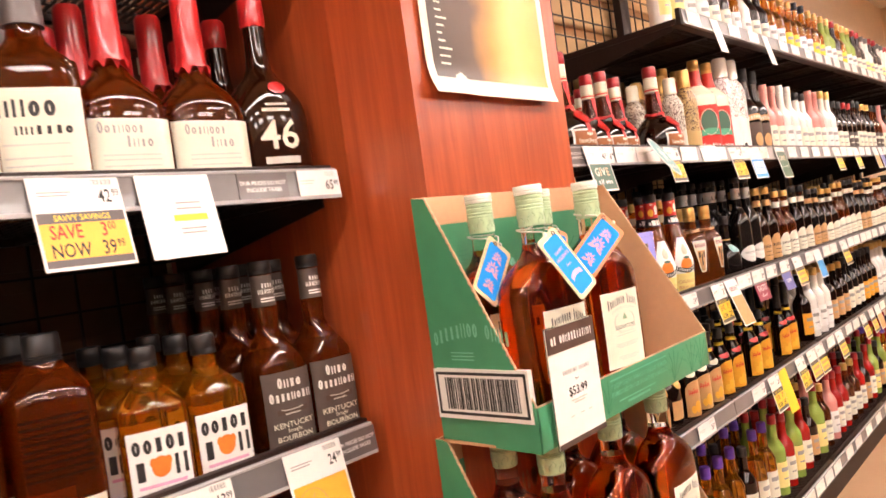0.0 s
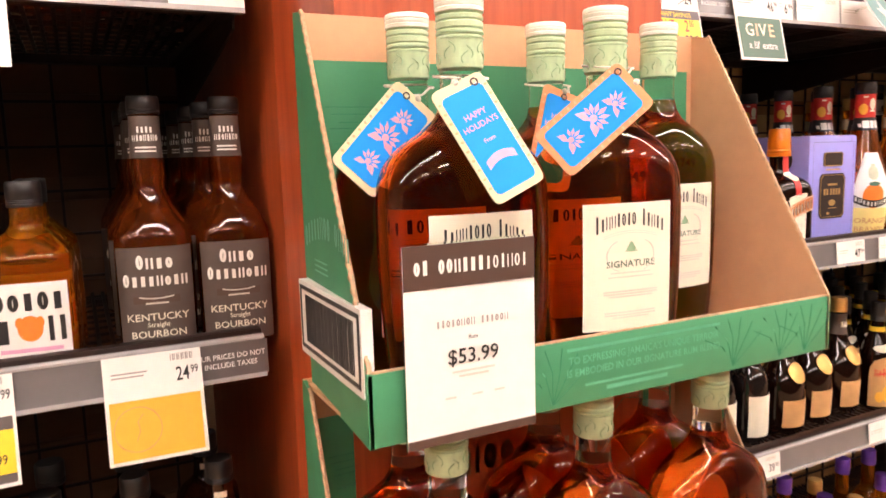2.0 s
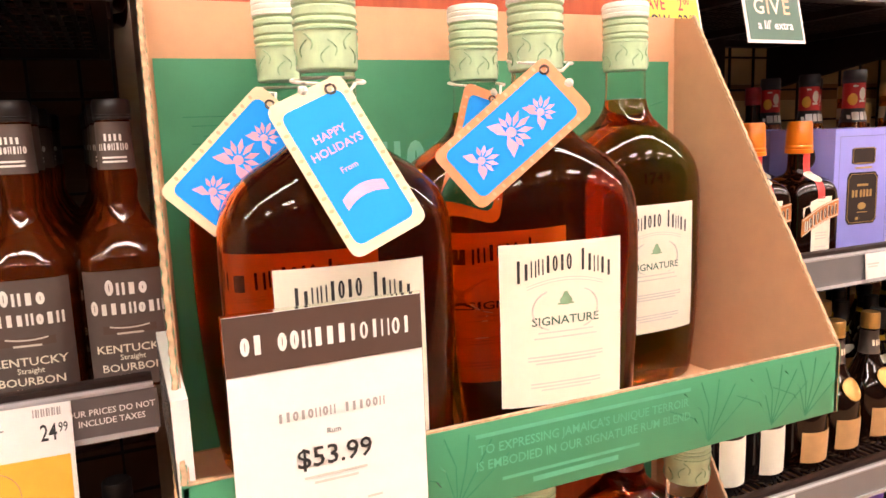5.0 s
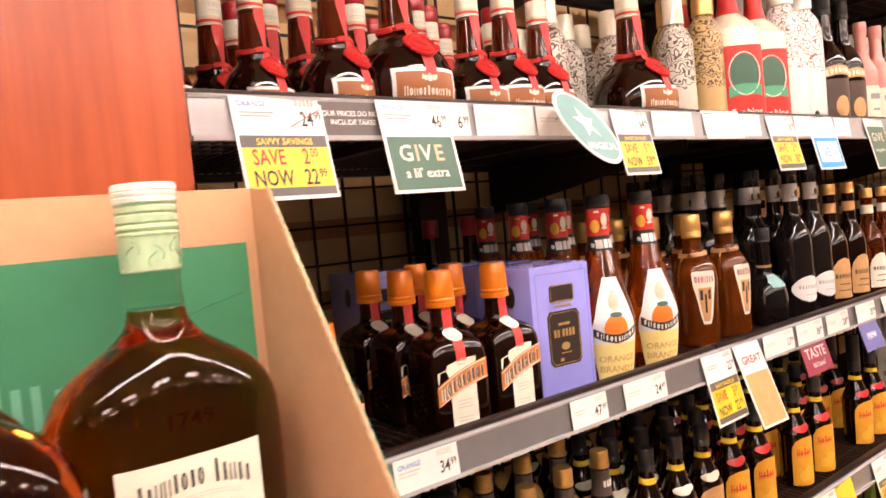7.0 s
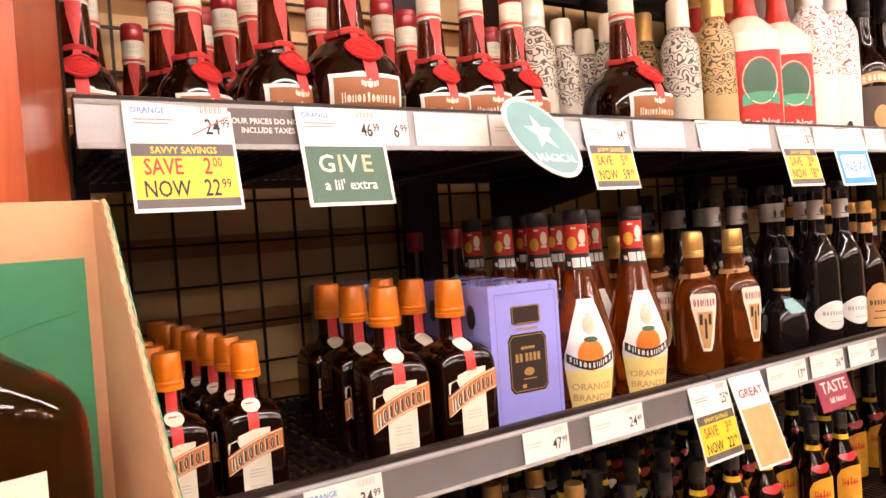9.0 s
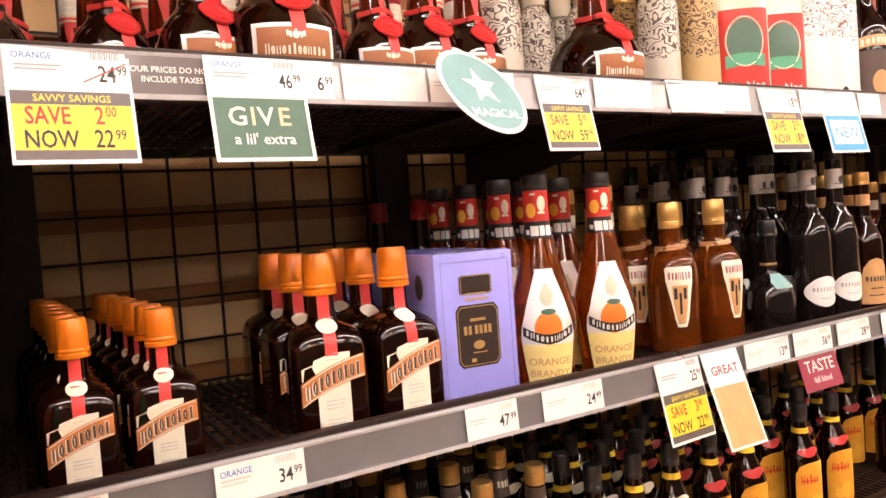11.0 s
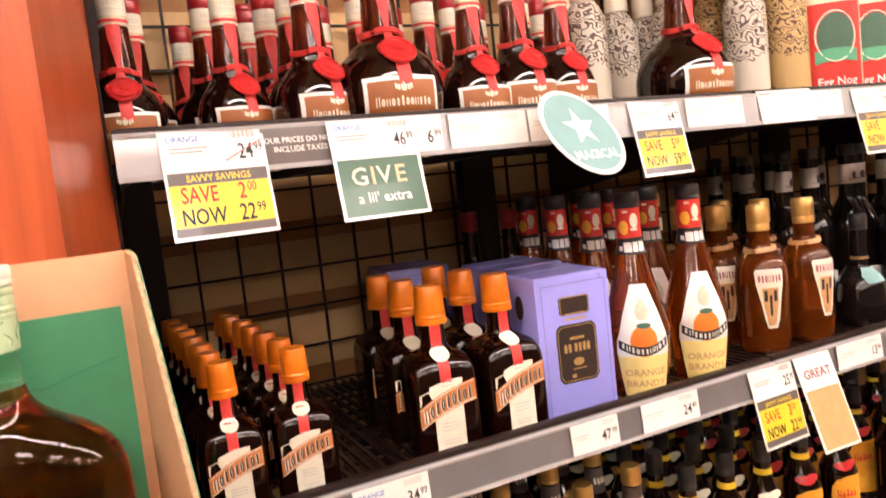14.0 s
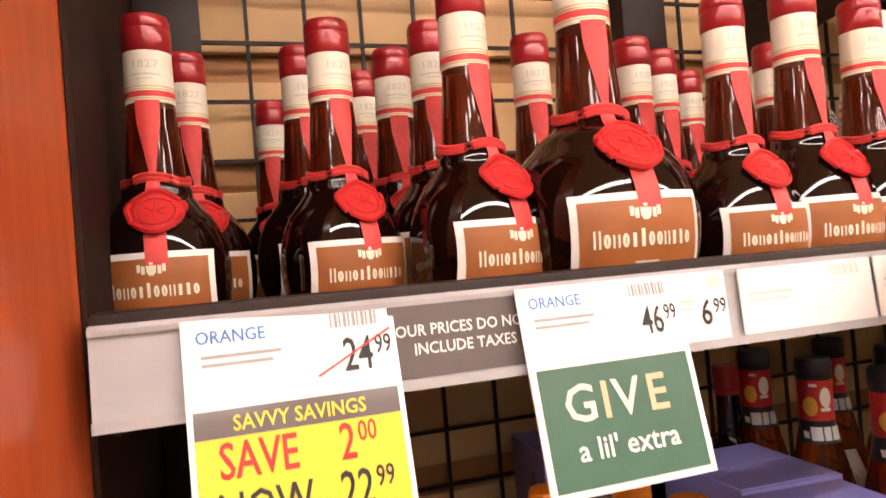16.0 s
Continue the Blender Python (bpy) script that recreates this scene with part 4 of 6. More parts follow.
def oval_label_bottle(h=.33):
    r, s = bottle("anise_liqueur_bottle", "tall black glass liqueur bottle with a white oval label", "blackglass", [(z * h, w, w, 2) for z, w in (
        (0, .032), (.012, .038), (.05, .040), (.40, .040), (.52, .0385), (.60, .030), (.66, .020), (.72, .0165), (.98, .0155))], 28)
    cap(r, .94 * h, h, .0165, "blackcap", 2)
    band(r, s, .77 * h, .885 * h, "greyneck")
    part("neck_print", joined(oval(s, .002, .82 * h, .006, .008, .0012), rect(s, -.011, .011, .795 * h, .799 * h, .0012, 1, 4)), M["inkblack"], r)
    lab = part("label", oval(s, 0, .19 * h, .036, .030, .0008), M["paper"], r, "white oval label")
    part("wordmark", joined(marks(s, -.027, .027, .19 * h, .009, 9, .0012, 24), rect(s, -.014, .014, .15 * h, .153 * h, .0012, 1, 6)), M["inkgrey"], lab)
    return r


def arch_label_bottle(glass="dark", lab="tan", capm="goldcap", h=.28, rad=.036, name="liqueur_bottle", label="dark liqueur bottle with an arched tan label"):
    r, s = bottle(name, label, glass, [(z * h, w * rad, w * rad, 2) for z, w in (
        (0, .8), (.012, .95), (.05, 1.0), (.42, 1.0), (.52, .95), (.60, .72), (.66, .50), (.72, .42), (.98, .40))], 26)
    cap(r, .91 * h, h, .43 * rad, capm, 2)
    band(r, s, .76 * h, .84 * h, lab)
    rows = [(.06 * h, -.78 * rad, .78 * rad), (.25 * h, -.78 * rad, .78 * rad), (.32 * h, -.68 * rad, .68 * rad), (.37 * h, -.42 * rad, .42 * rad), (.385 * h, -.1 * rad, .1 * rad)]
    p = part("label", patch(s, rows, .0008, 10), M[lab], r, "arched label")
    part("wordmark", joined(marks(s, -.65 * rad, .65 * rad, .22 * h, .04 * h, 7, .0012, 25),
                            rect(s, -.4 * rad, .4 * rad, .17 * h, .178 * h, .0012, 1, 6), rect(s, -.5 * rad, .5 * rad, .12 * h, .127 * h, .0012, 1, 6)), M["inkblack"], p)
    return r


def small_round_liqueur():
    r, s = bottle("berry_liqueur_bottle", "squat black liqueur bottle with a slim neck and pale label", "blackglass", [
        (0, .03, .03, 2), (.006, .042, .042, 2), (.05, .046, .046, 2), (.085, .040, .040, 2), (.105, .025, .025, 2), (.12, .0155, .0155, 2), (.20, .0145, .0145, 2)], 26)
    cap(r, .185, .215, .0155, "blackcap", 1)
    band(r, s, .128, .133, "gold", "neck_ring")
    part("label", patch(s, [(.085, -.020, .026), (.097, -.022, .022), (.112, -.012, .012)], .0012, 8), M["teal"], r, "pale label")
    return r


def scroll_bottle(m, h=.26, rad=.036, name="tequila_cream_bottle", label="tall coated bottle with dark scroll ornament", capm="milk"):
    r, s = bottle(name, label, m, [(z * h, w * rad, w * rad, 2) for z, w in (
        (0, .85), (.012, .97), (.05, 1.0), (.60, 1.0), (.68, .95), (.74, .78), (.78, .58), (.80, .52), (.84, .5))], 28)
    rings = [(.80 * h, .53 * rad, .53 * rad, 2), (.805 * h, .60 * rad, .60 * rad, 2), (.985 * h, .57 * rad, .57 * rad, 2), (h, .5 * rad, .5 * rad, 2)]
    part("cap", lathe(rings, 26), M[capm], r, "plain coated cap")
    part("logo", joined(oval(s, 0, .12 * h, .006, .008, .0008)), M["inkblack"], r)
    return r


def eggnog():
    h = .335
    r, s = bottle("eggnog_bottle", "cream-coloured eggnog bottle with a red label and red cap", "milk", [
        (0, .045, .045, 3), (.004, .052, .052, 3.2), (.02, .054, .054, 3.2), (.19, .054, .054, 3), (.215, .050, .050, 2.6), (.235, .036, .036, 2.2), (.25, .023, .023, 2), (.28, .018, .018, 2), (.31, .017, .017, 2)], 30)
    cap(r, .298, h, .0180, "goldcap", 3)
    band(r, s, .246, .300, "redprint")
    p = part("label", rect(s, -.043, .043, .012, .175, .0008, 8, 12), M["redprint"], r, "red label")
    part("arch", joined(oval(s, 0, .118, .030, .040, .0012)), M["darkgreen"], p)
    part("ring", tube([s.at(.032 * math.cos(t), .118 + .043 * math.sin(t), .0012) for t in np.linspace(0, 2 * math.pi, 25)], .0014, 5), M["cream"], p)
    part("name_band", rect(s, -.034, .034, .072, .094, .0018, 2, 10, arch=.004), M["greenlight"], p)
    part("lettering", letters(s, "Egg Nog", 0, .035, .019, .0013), M["paper"], p)
    return r


def irish_cream():
    r, s = bottle("irish_cream_bottle", "dark brown Irish cream bottle with a brown label", "dark", [
        (0, .036, .036, 2), (.005, .043, .043, 2), (.03, .045, .045, 2), (.15, .045, .045, 2), (.18, .040, .040, 2), (.205, .027, .027, 2), (.23, .018, .018, 2), (.30, .016, .016, 2)], 28)
    cap(r, .28, .33, .0172, "blackcap", 2)
    p = part("label", rect(s, -.036, .036, .02, .125, .0008, 6, 10), M["brownhead"], r, "brown picture label")
    part("name_band", rect(s, -.037, .037, .128, .150, .0012, 2, 12, arch=.006), M["tan"], r)
    part("picture", oval(s, .004, .06, .018, .025, .0013), M["tan"], p)
    part("wordmark", marks(s, -.032, .032, .132, .014, 7, .0016, 26, arch=.006, heavy=.3), M["cream"], r)
    return r


def coffee_liqueur(lab="kahyellow", h=.222):
    r, s = bottle("coffee_liqueur_bottle", "dark coffee liqueur bottle with a yellow arched label", "dark", [
        (0, .026, .026, 2), (.004, .0315, .0315, 2), (.02, .0335, .0335, 2), (.105, .0335, .0335, 2), (.125, .0305, .0305, 2), (.145, .0225, .0225, 2), (.165, .0155, .0155, 2), (.185, .0135, .0135, 2), (.21, .013, .013, 2)], 26)
    cap(r, .188, h, .0142, "blackcap", 3)
    band(r, s, .166, .176, "yellow", "neck_band")
    p = part("label", patch(s, [(.006, -.0275, .0275), (.075, -.0275, .0275), (.092, -.0265, .0265), (.106, -.021, .0275), (.113, -.008, .026), (.115, .004, .020)], .0008, 10), M[lab], r, "arched warm yellow label")
    part("neck_seal", joined(oval(s, -.004, .132, .017, .0075, .0016), oval(s, .008, .136, .012, .006, .0019)), M["redwax" if lab == "kahyellow" else "cream"], r, "oval shoulder seal")
    part("wordmark", joined(marks(s, -.021, .013, .074, .013, 5, .0012, 34, slant=.12, tall=(0, 2)),
                            rect(s, -.019, .012, .078, .0805, .0012, 1, 4, slant=.002)), M["redprint"], p)
    part("picture", joined(oval(s, .006, .035, .012, .018, .0011), oval(s, -.010, .028, .008, .012, .0011)), M["amberprint"], p)
    return r


def medallion_liqueur():
    r, s = bottle("herbal_liqueur_bottle", "dark herbal liqueur bottle with a gold medallion on its shoulder", "dark", [
        (0, .034, .034, 2), (.005, .042, .042, 2), (.03, .045, .045, 2), (.09, .046, .046, 2), (.115, .042, .042, 2), (.14, .029, .029, 2), (.165, .0185, .0185, 2), (.20, .0155, .0155, 2), (.24, .0145, .0145, 2)], 28)
    cap(r, .215, .245, .0158, "goldcap", 1)
    band(r, s, .168, .212, "evlabel")
    part("neck_print", joined(*[rect(s, u - .002, u + .002, .184, .195, .0012, 1, 2) for u in (-.008, -.002, .004, .009)]), M["cream"], r)
    part("medallion", joined(oval(s, 0, .128, .0185, .0185, .005), tube([s.at(.0175 * math.cos(t), .128 + .0175 * math.sin(t), .005) for t in np.linspace(0, 2 * math.pi, 25)], .0016, 5)), M["goldcap"], r, "round gold medallion")
    part("label", rect(s, -.03, .03, .02, .075, .0008, 4, 8), M["tan"], r)
    return r


def whisky_liqueur():
    r, s = bottle("whisky_liqueur_bottle", "dark slender liqueur bottle with cream bands round its neck", "blackglass", [
        (0, .028, .028, 2), (.005, .035, .035, 2), (.03, .037, .037, 2), (.11, .037, .037, 2), (.135, .032, .032, 2), (.155, .021, .021, 2), (.175, .0172, .0172, 2), (.23, .0165, .0165, 2)], 26)
    cap(r, .212, .24, .0172, "blackcap", 2)
    band(r, s, .188, .206, "cream")
    band(r, s, .163, .174, "tan", "neck_stripe")
    part("label", rect(s, -.03, .03, .02, .10, .0008, 5, 8), M["cream"], r, "cream label")
    return r


def wax_bourbon():
    r, s = bottle("bourbon_bottle", "square-shouldered bourbon bottle with red wax and cream label", "amber", [
        (0, .048, .034, 3.5), (.004, .056, .042, 3.8), (.02, .058, .044, 4), (.10, .058, .044, 4), (.125, .055, .042, 3.4), (.145, .042, .034, 2.6), (.165, .024, .023, 2), (.19, .0175, .0175, 2), (.27, .0165, .0165, 2)], 32)
    drip = []
    for i in range(28):
        drip.append(0.012 * abs(math.sin(i * 2.1)) + 0.006 * abs(math.sin(i * 0.9)))
    v, f = lathe([(.165, .0255, .0245, 2), (.19, .0205, .0205, 2), (.24, .0192, .0192, 2), (.262, .0195, .0195, 2), (.285, .0190, .0190, 2), (.290, .0165, .0165, 2)], 28)
    v = [(x, y, z + (drip[i] if i < 28 else 0)) for i, (x, y, z) in enumerate(v)]
    part("wax", (v, f), M["redwax"], r, "dripping red wax")
    p = part("label", rect(s, -.054, .054, .006, .098, .0009, 6, 14), M["cream"], r, "cream paper label")
    part("wordmark", joined(marks(s, -.040, .018, .079, .011, 7, .0013, 27, tall=(0,), heavy=.16), marks(s, -.008, .028, .061, .011, 4, .0013, 28, tall=(0,), heavy=.16)), M["inkgrey"], p)
    part("fine_print", joined(*[rect(s, -.036, .036, v0, v0 + .002, .0013, 1, 8) for v0 in (.05, .044, .036, .028, .014)]), M["inkpale"], p)
    return r


def dark_wax_bourbon():
    r, s = bottle("bourbon_bottle", "dark bourbon bottle with red wax cap and white printed number", "brown", [
        (0, .048, .036, 2.8), (.004, .056, .042, 2.8), (.03, .060, .045, 2.8), (.10, .060, .045, 2.7), (.13, .055, .042, 2.4), (.155, .040, .034, 2.1), (.175, .023, .022, 2), (.20, .0168, .0168, 2), (.27, .016, .016, 2)], 32)
    part("wax", lathe([(.245, .0178, .0178, 2), (.25, .0190, .0190, 2), (.285, .0188, .0188, 2), (.29, .016, .016, 2)], 26), M["redwax"], r, "red wax cap")
    part("wax_seal", oval(s, .010, .148, .013, .0095, .003), M["redwax"], r, "red wax seal")
    part("number", letters(s, "46", .004, .058, .058, .0010), M["cream"], r, "white printed number")
    part("print", joined(rect(s, -.018, .024, .112, .117, .001, 1, 6), rect(s, -.022, .030, .036, .046, .001, 1, 8), rect(s, -.026, .034, .026, .031, .001, 1, 8), rect(s, -.012, .020, .121, .1245, .001, 1, 6)), M["inkpale"], r)
    return r


def square_bourbon():
    r, s = bottle("bourbon_bottle", "rectangular bourbon bottle with black wax and wide cream label", "amber", [
        (0, .046, .036, 5), (.004, .051, .041, 6), (.14, .051, .041, 6), (.16, .046, .038, 4), (.18, .028, .026, 2.4), (.20, .019, .019, 2), (.26, .018, .018, 2)], 32)
    part("wax", lathe([(.205, .0225, .0225, 2), (.21, .0225, .0225, 2), (.275, .0215, .0215, 2), (.28, .019, .019, 2)], 26), M["greyprint"], r, "black wax cap")
    p = part("label", rect(s, -.048, .048, .008, .125, .0009, 6, 12), M["cream"], r, "wide cream label")
    part("wordmark", joined(marks(s, -.040, .022, .092, .020, 4, .0013, 29), marks(s, -.024, .036, .072, .010, 6, .0013, 30)), M["inkblack"], p)
    part("fine_print", joined(*[rect(s, -.036, .03, v0, v0 + .002, .0013, 1, 8) for v0 in (.06, .045, .036, .02, .014)]), M["inkpale"], p)
    return r


def amber_flask():
    r, s = bottle("whisky_bottle", "square amber whisky bottle with white label and dark cap", "golden", [
        (0, .036, .030, 5), (.004, .041, .035, 6), (.11, .041, .035, 6), (.128, .037, .032, 4), (.145, .022, .021, 2.4), (.155, .0155, .0155, 2), (.19, .0145, .0145, 2)], 30)
    cap(r, .172, .198, .0162, "blackcap", 3)
    p = part("label", rect(s, -.036, .036, .006, .098, .0009, 5, 10), M["paper"], r, "white label with bold black strokes")
    part("wordmark", joined(marks(s, -.033, .033, .070, .019, 5, .0013, 9, heavy=.28), marks(s, -.034, -.014, .038, .026, 1, .0013, 2, heavy=.26), marks(s, .014, .034, .038, .026, 1, .0013, 6, heavy=.26)), M["inkblack"], p)
    part("dog_print", joined(oval(s, 0, .052, .0115, .013, .0013), oval(s, -.009, .058, .004, .006, .0014), oval(s, .009, .058, .004, .006, .0014)), M["orangefruit"], p)
    part("fine_print", joined(rect(s, -.028, .028, .028, .032, .0013, 1, 8), rect(s, -.016, .016, .018, .021, .0013, 1, 6)), M["pink"], p)
    return r


def black_label_bourbon():
    r, s = bottle("bourbon_bottle", "tall bourbon bottle with a black label and black cap", "darkamber", [
        (0, .034, .034, 3.5), (.004, .040, .040, 4), (.02, .0415, .0415, 4.2), (.12, .0415, .0415, 4), (.142, .038, .038, 3), (.165, .025, .025, 2.2), (.185, .0165, .0165, 2), (.205, .0180, .0180, 2), (.23, .0165, .0165, 2), (.28, .0155, .0155, 2)], 32)
    cap(r, .266, .286, .0172, "blackcap", 2)
    band(r, s, .218, .264, "evlabel")
    part("neck_print", joined(marks(s, -.009, .009, .2455, .007, 4, .0013, 32, heavy=.3), marks(s, -.0135, .0135, .2365, .007, 7, .0013, 33, heavy=.3), rect(s, -.011, .011, .2285, .2305, .0013, 1, 4), rect(s, -.011, .011, .2245, .2265, .0013, 1, 4)), M["paper"], r)
    p = part("label", rect(s, -.0385, .0385, .006, .122, .0009, 6, 12), M["evlabel"], r, "black paper label")
    part("wordmark", joined(marks(s, -.020, .020, .098, .0125, 4, .0013, 12, tall=(0,), heavy=.3), marks(s, -.034, .034, .079, .0115, 8, .0013, 13, tall=(0,), heavy=.3)), M["paper"], p)
    part("crest", joined(rect(s, -.024, .024, .060, .068, .0012, 1, 8)), M["brownhead"], p)
    part("crest_rule", joined(rect(s, -.018, .018, .0665, .068, .0016, 1, 6, arch=-.002), rect(s, -.012, .012, .059, .061, .0016, 1, 6)), M["inkpale"], p)
    part("lettering", joined(letters(s, "KENTUCKY", 0, .041, .0112, .0014, wide=1.1), letters(s, "Straight", 0, .0335, .0075, .0014), letters(s, "BOURBON", 0, .022, .0108, .0014, wide=1.1), letters(s, "Whiskey", 0, .0135, .0075, .0014)), M["cream"], p)
    return r


def ridged_bourbon():
    r, s = bottle("bourbon_bottle", "ridged square bourbon bottle with an orange-cream label", "amber", [
        (0, .042, .040, 4), (.004, .049, .046, 4.5), (.10, .049, .046, 4.5), (.16, .048, .045, 4), (.18, .040, .038, 3), (.20, .024, .023, 2), (.215, .019, .019, 2)], 32)
    cap(r, .205, .24, .0205, "blackcap", 2)
    part("ridges", joined(*[rect(s, -.036, .036, v0, v0 + .0028, .0016, 1, 10) for v0 in np.arange(.075, .150, .0085)]), M["brown"], r)
    part("label", rect(s, -.044, .044, .006, .045, .0009, 3, 12), M["cream"], r)
    return r


def tall_square(glass="brown", lab="evlabel"):
    r, s = bottle("whisky_bottle", "square dark whisky bottle with a black label", glass, [
        (0, .038, .038, 5), (.004, .043, .043, 6), (.15, .043, .043, 6), (.175, .039, .039, 4), (.195, .022, .022, 2.4), (.21, .0165, .0165, 2), (.25, .0155, .0155, 2)], 30)
    cap(r, .232, .262, .0172, "blackcap", 2)
    p = part("label", rect(s, -.037, .037, .02, .14, .0009, 5, 10), M[lab], r)
    part("wordmark", joined(marks(s, -.030, .030, .10, .018, 6, .0013, 31), rect(s, -.02, .02, .075, .085, .0013, 1, 6), rect(s, -.026, .026, .045, .05, .0013, 1, 6)), M["cream"], p)
    part("neck_print", joined(rect(s, -.008, .008, .214, .222, .001, 1, 4)), M["cream"], r)
    return r


def plain_spirit(glass, capm, lab, h=.28, rad=.036, label="liqueur bottle with a paper label"):
    r, s = bottle("liqueur_bottle", label, glass, [(z * h, w * rad, w * rad, 2) for z, w in (
        (0, .85), (.012, .97), (.05, 1.0), (.50, 1.0), (.58, .93), (.66, .62), (.72, .43), (.98, .40))], 24, 3)
    cap(r, .88 * h, h, .44 * rad, capm, 2)
    p = part("label", rect(s, -.8 * rad, .8 * rad, .10 * h, .42 * h, .0008, 4, 8), M[lab], r)
    part("print", joined(rect(s, -.5 * rad, .5 * rad, .30 * h, .35 * h, .0012, 1, 6), rect(s, -.35 * rad, .35 * rad, .20 * h, .22 * h, .0012, 1, 6)), M["inkgrey" if lab != "evlabel" else "cream"], p)
    return r


def coffee_carton():
    w, d, h = .0610, .071, .212
    r = thing("liqueur_carton", "lavender gift carton with a dark gold-edged badge", "carton")
    part("body", box(-w, w, -d, d, 0, h, 0.0012), M["lavender"], r)
    part("top_flap", box(-w + .003, w - .003, -d + .004, d - .004, h, h + .0012), M["lavender"], r, smooth=False)
    part("flap_seam", box(-w + .004, w - .004, -.001, .001, h + .0012, h + .0016), M["violet"], r, smooth=False)

    class Front:
        def at(self, u, v, q):
            return (u, -d - q, v)
    s = Front()
    e = .0010
    part("outline", joined(rect(s, -w + .009, w - .007, h - .012, h - .011, e, 1, 1), rect(s, -w + .009, -w + .010, .006, h - .011, e, 1, 1), rect(s, w - .008, w - .007, .006, h - .011, e, 1, 1)), M["violet"], r, smooth=False)
    for v0, hv, wu in ((.098, .043, .033), (.168, .0135, .025)):
        ou = [(-wu, v0 - hv * .82), (-wu * .82, v0 - hv), (wu * .82, v0 - hv), (wu, v0 - hv * .82), (wu, v0 + hv * .82), (wu * .82, v0 + hv), (-wu * .82, v0 + hv), (-wu, v0 + hv * .82)]
        bd = part("badge", prism(ou, "y", -d - .0006, -d - .0014), M["badge"], r, "dark badge with gold edge", smooth=False)
        n = len(ou)
        part("badge_edge", joined(*[tube([(*[ou[i][0] * .93][:1], -d - .0016, v0 + (ou[i][1] - v0) * .93), (ou[(i + 1) % n][0] * .93, -d - .0016, v0 + (ou[(i + 1) % n][1] - v0) * .93)], .0006, 4) for i in range(n)]), M["gold"], bd)
        if hv > .02:
            part("badge_print", joined(*[rect(s, u - .0024, u + .0024, .100, .112, .0017, 1, 1) for u in (-.020, -.013, -.003, .004, .011, .018)], oval(s, 0, .085, .009, .006, .0017), rect(s, -.013, -.006, .062, .067, .0017, 1, 1),
                                       rect(s, -.010, .012, .074, .0755, .0017, 1, 1), rect(s, -.012, .012, .118, .122, .0017, 1, 1)), M["gold"], bd, smooth=False)
        else:
            part("badge_print", joined(rect(s, -.016, .016, .155, .157, .0017, 1, 1), rect(s, -.018, .018, .147, .150, .0017, 1, 1)), M["gold"], bd, smooth=False)
    part("corner_mark", joined(*[rect(s, w - .018 + i * .0022, w - .0166 + i * .0022, h - .010 + j * .0022, h - .0086 + j * .0022, e, 1, 1) for i in range(3) for j in range(3) if (i * 2 + j) % 4 != 1]), M["violet"], r, smooth=False)
    part("hand_hole", prism([(-.020 + .012 * math.cos(t), h - .045 + .018 * math.sin(t)) for t in np.linspace(0, 2 * math.pi, 17)[:-1]], "x", -w - .0012, -w + .001), M["badge"], r, "oval hand hole", smooth=False)
    return r


PROTO = {}


def put(kind, x, y, z, turn=0.0, label_now="", grow=1.0, **kw):
    """Places one more of a kind at x, y, on a surface at z."""
    key = (kind, grow, tuple(sorted(kw.items())))
    m = pose(x, y, z, 0, 0, turn)
    if key not in PROTO:
        ob = PROTO[key] = kind(**kw)
        ob.matrix_basis = m @ Matrix.Diagonal((grow, grow, grow, 1))
    else:
        ob = copy_thing(PROTO[key], m)
    if label_now:
        tagged(ob, label_now)
    return ob


rng = random.Random(11)


def row(kind, x, y, z, n, dy, turn=0.0, jitter=0.003, drift=0.0, **kw):
    for i in range(n):
        put(kind, x + drift * i + rng.uniform(-jitter, jitter), y + dy * i + rng.uniform(0, jitter), z, turn + rng.uniform(-6, 6), **kw)


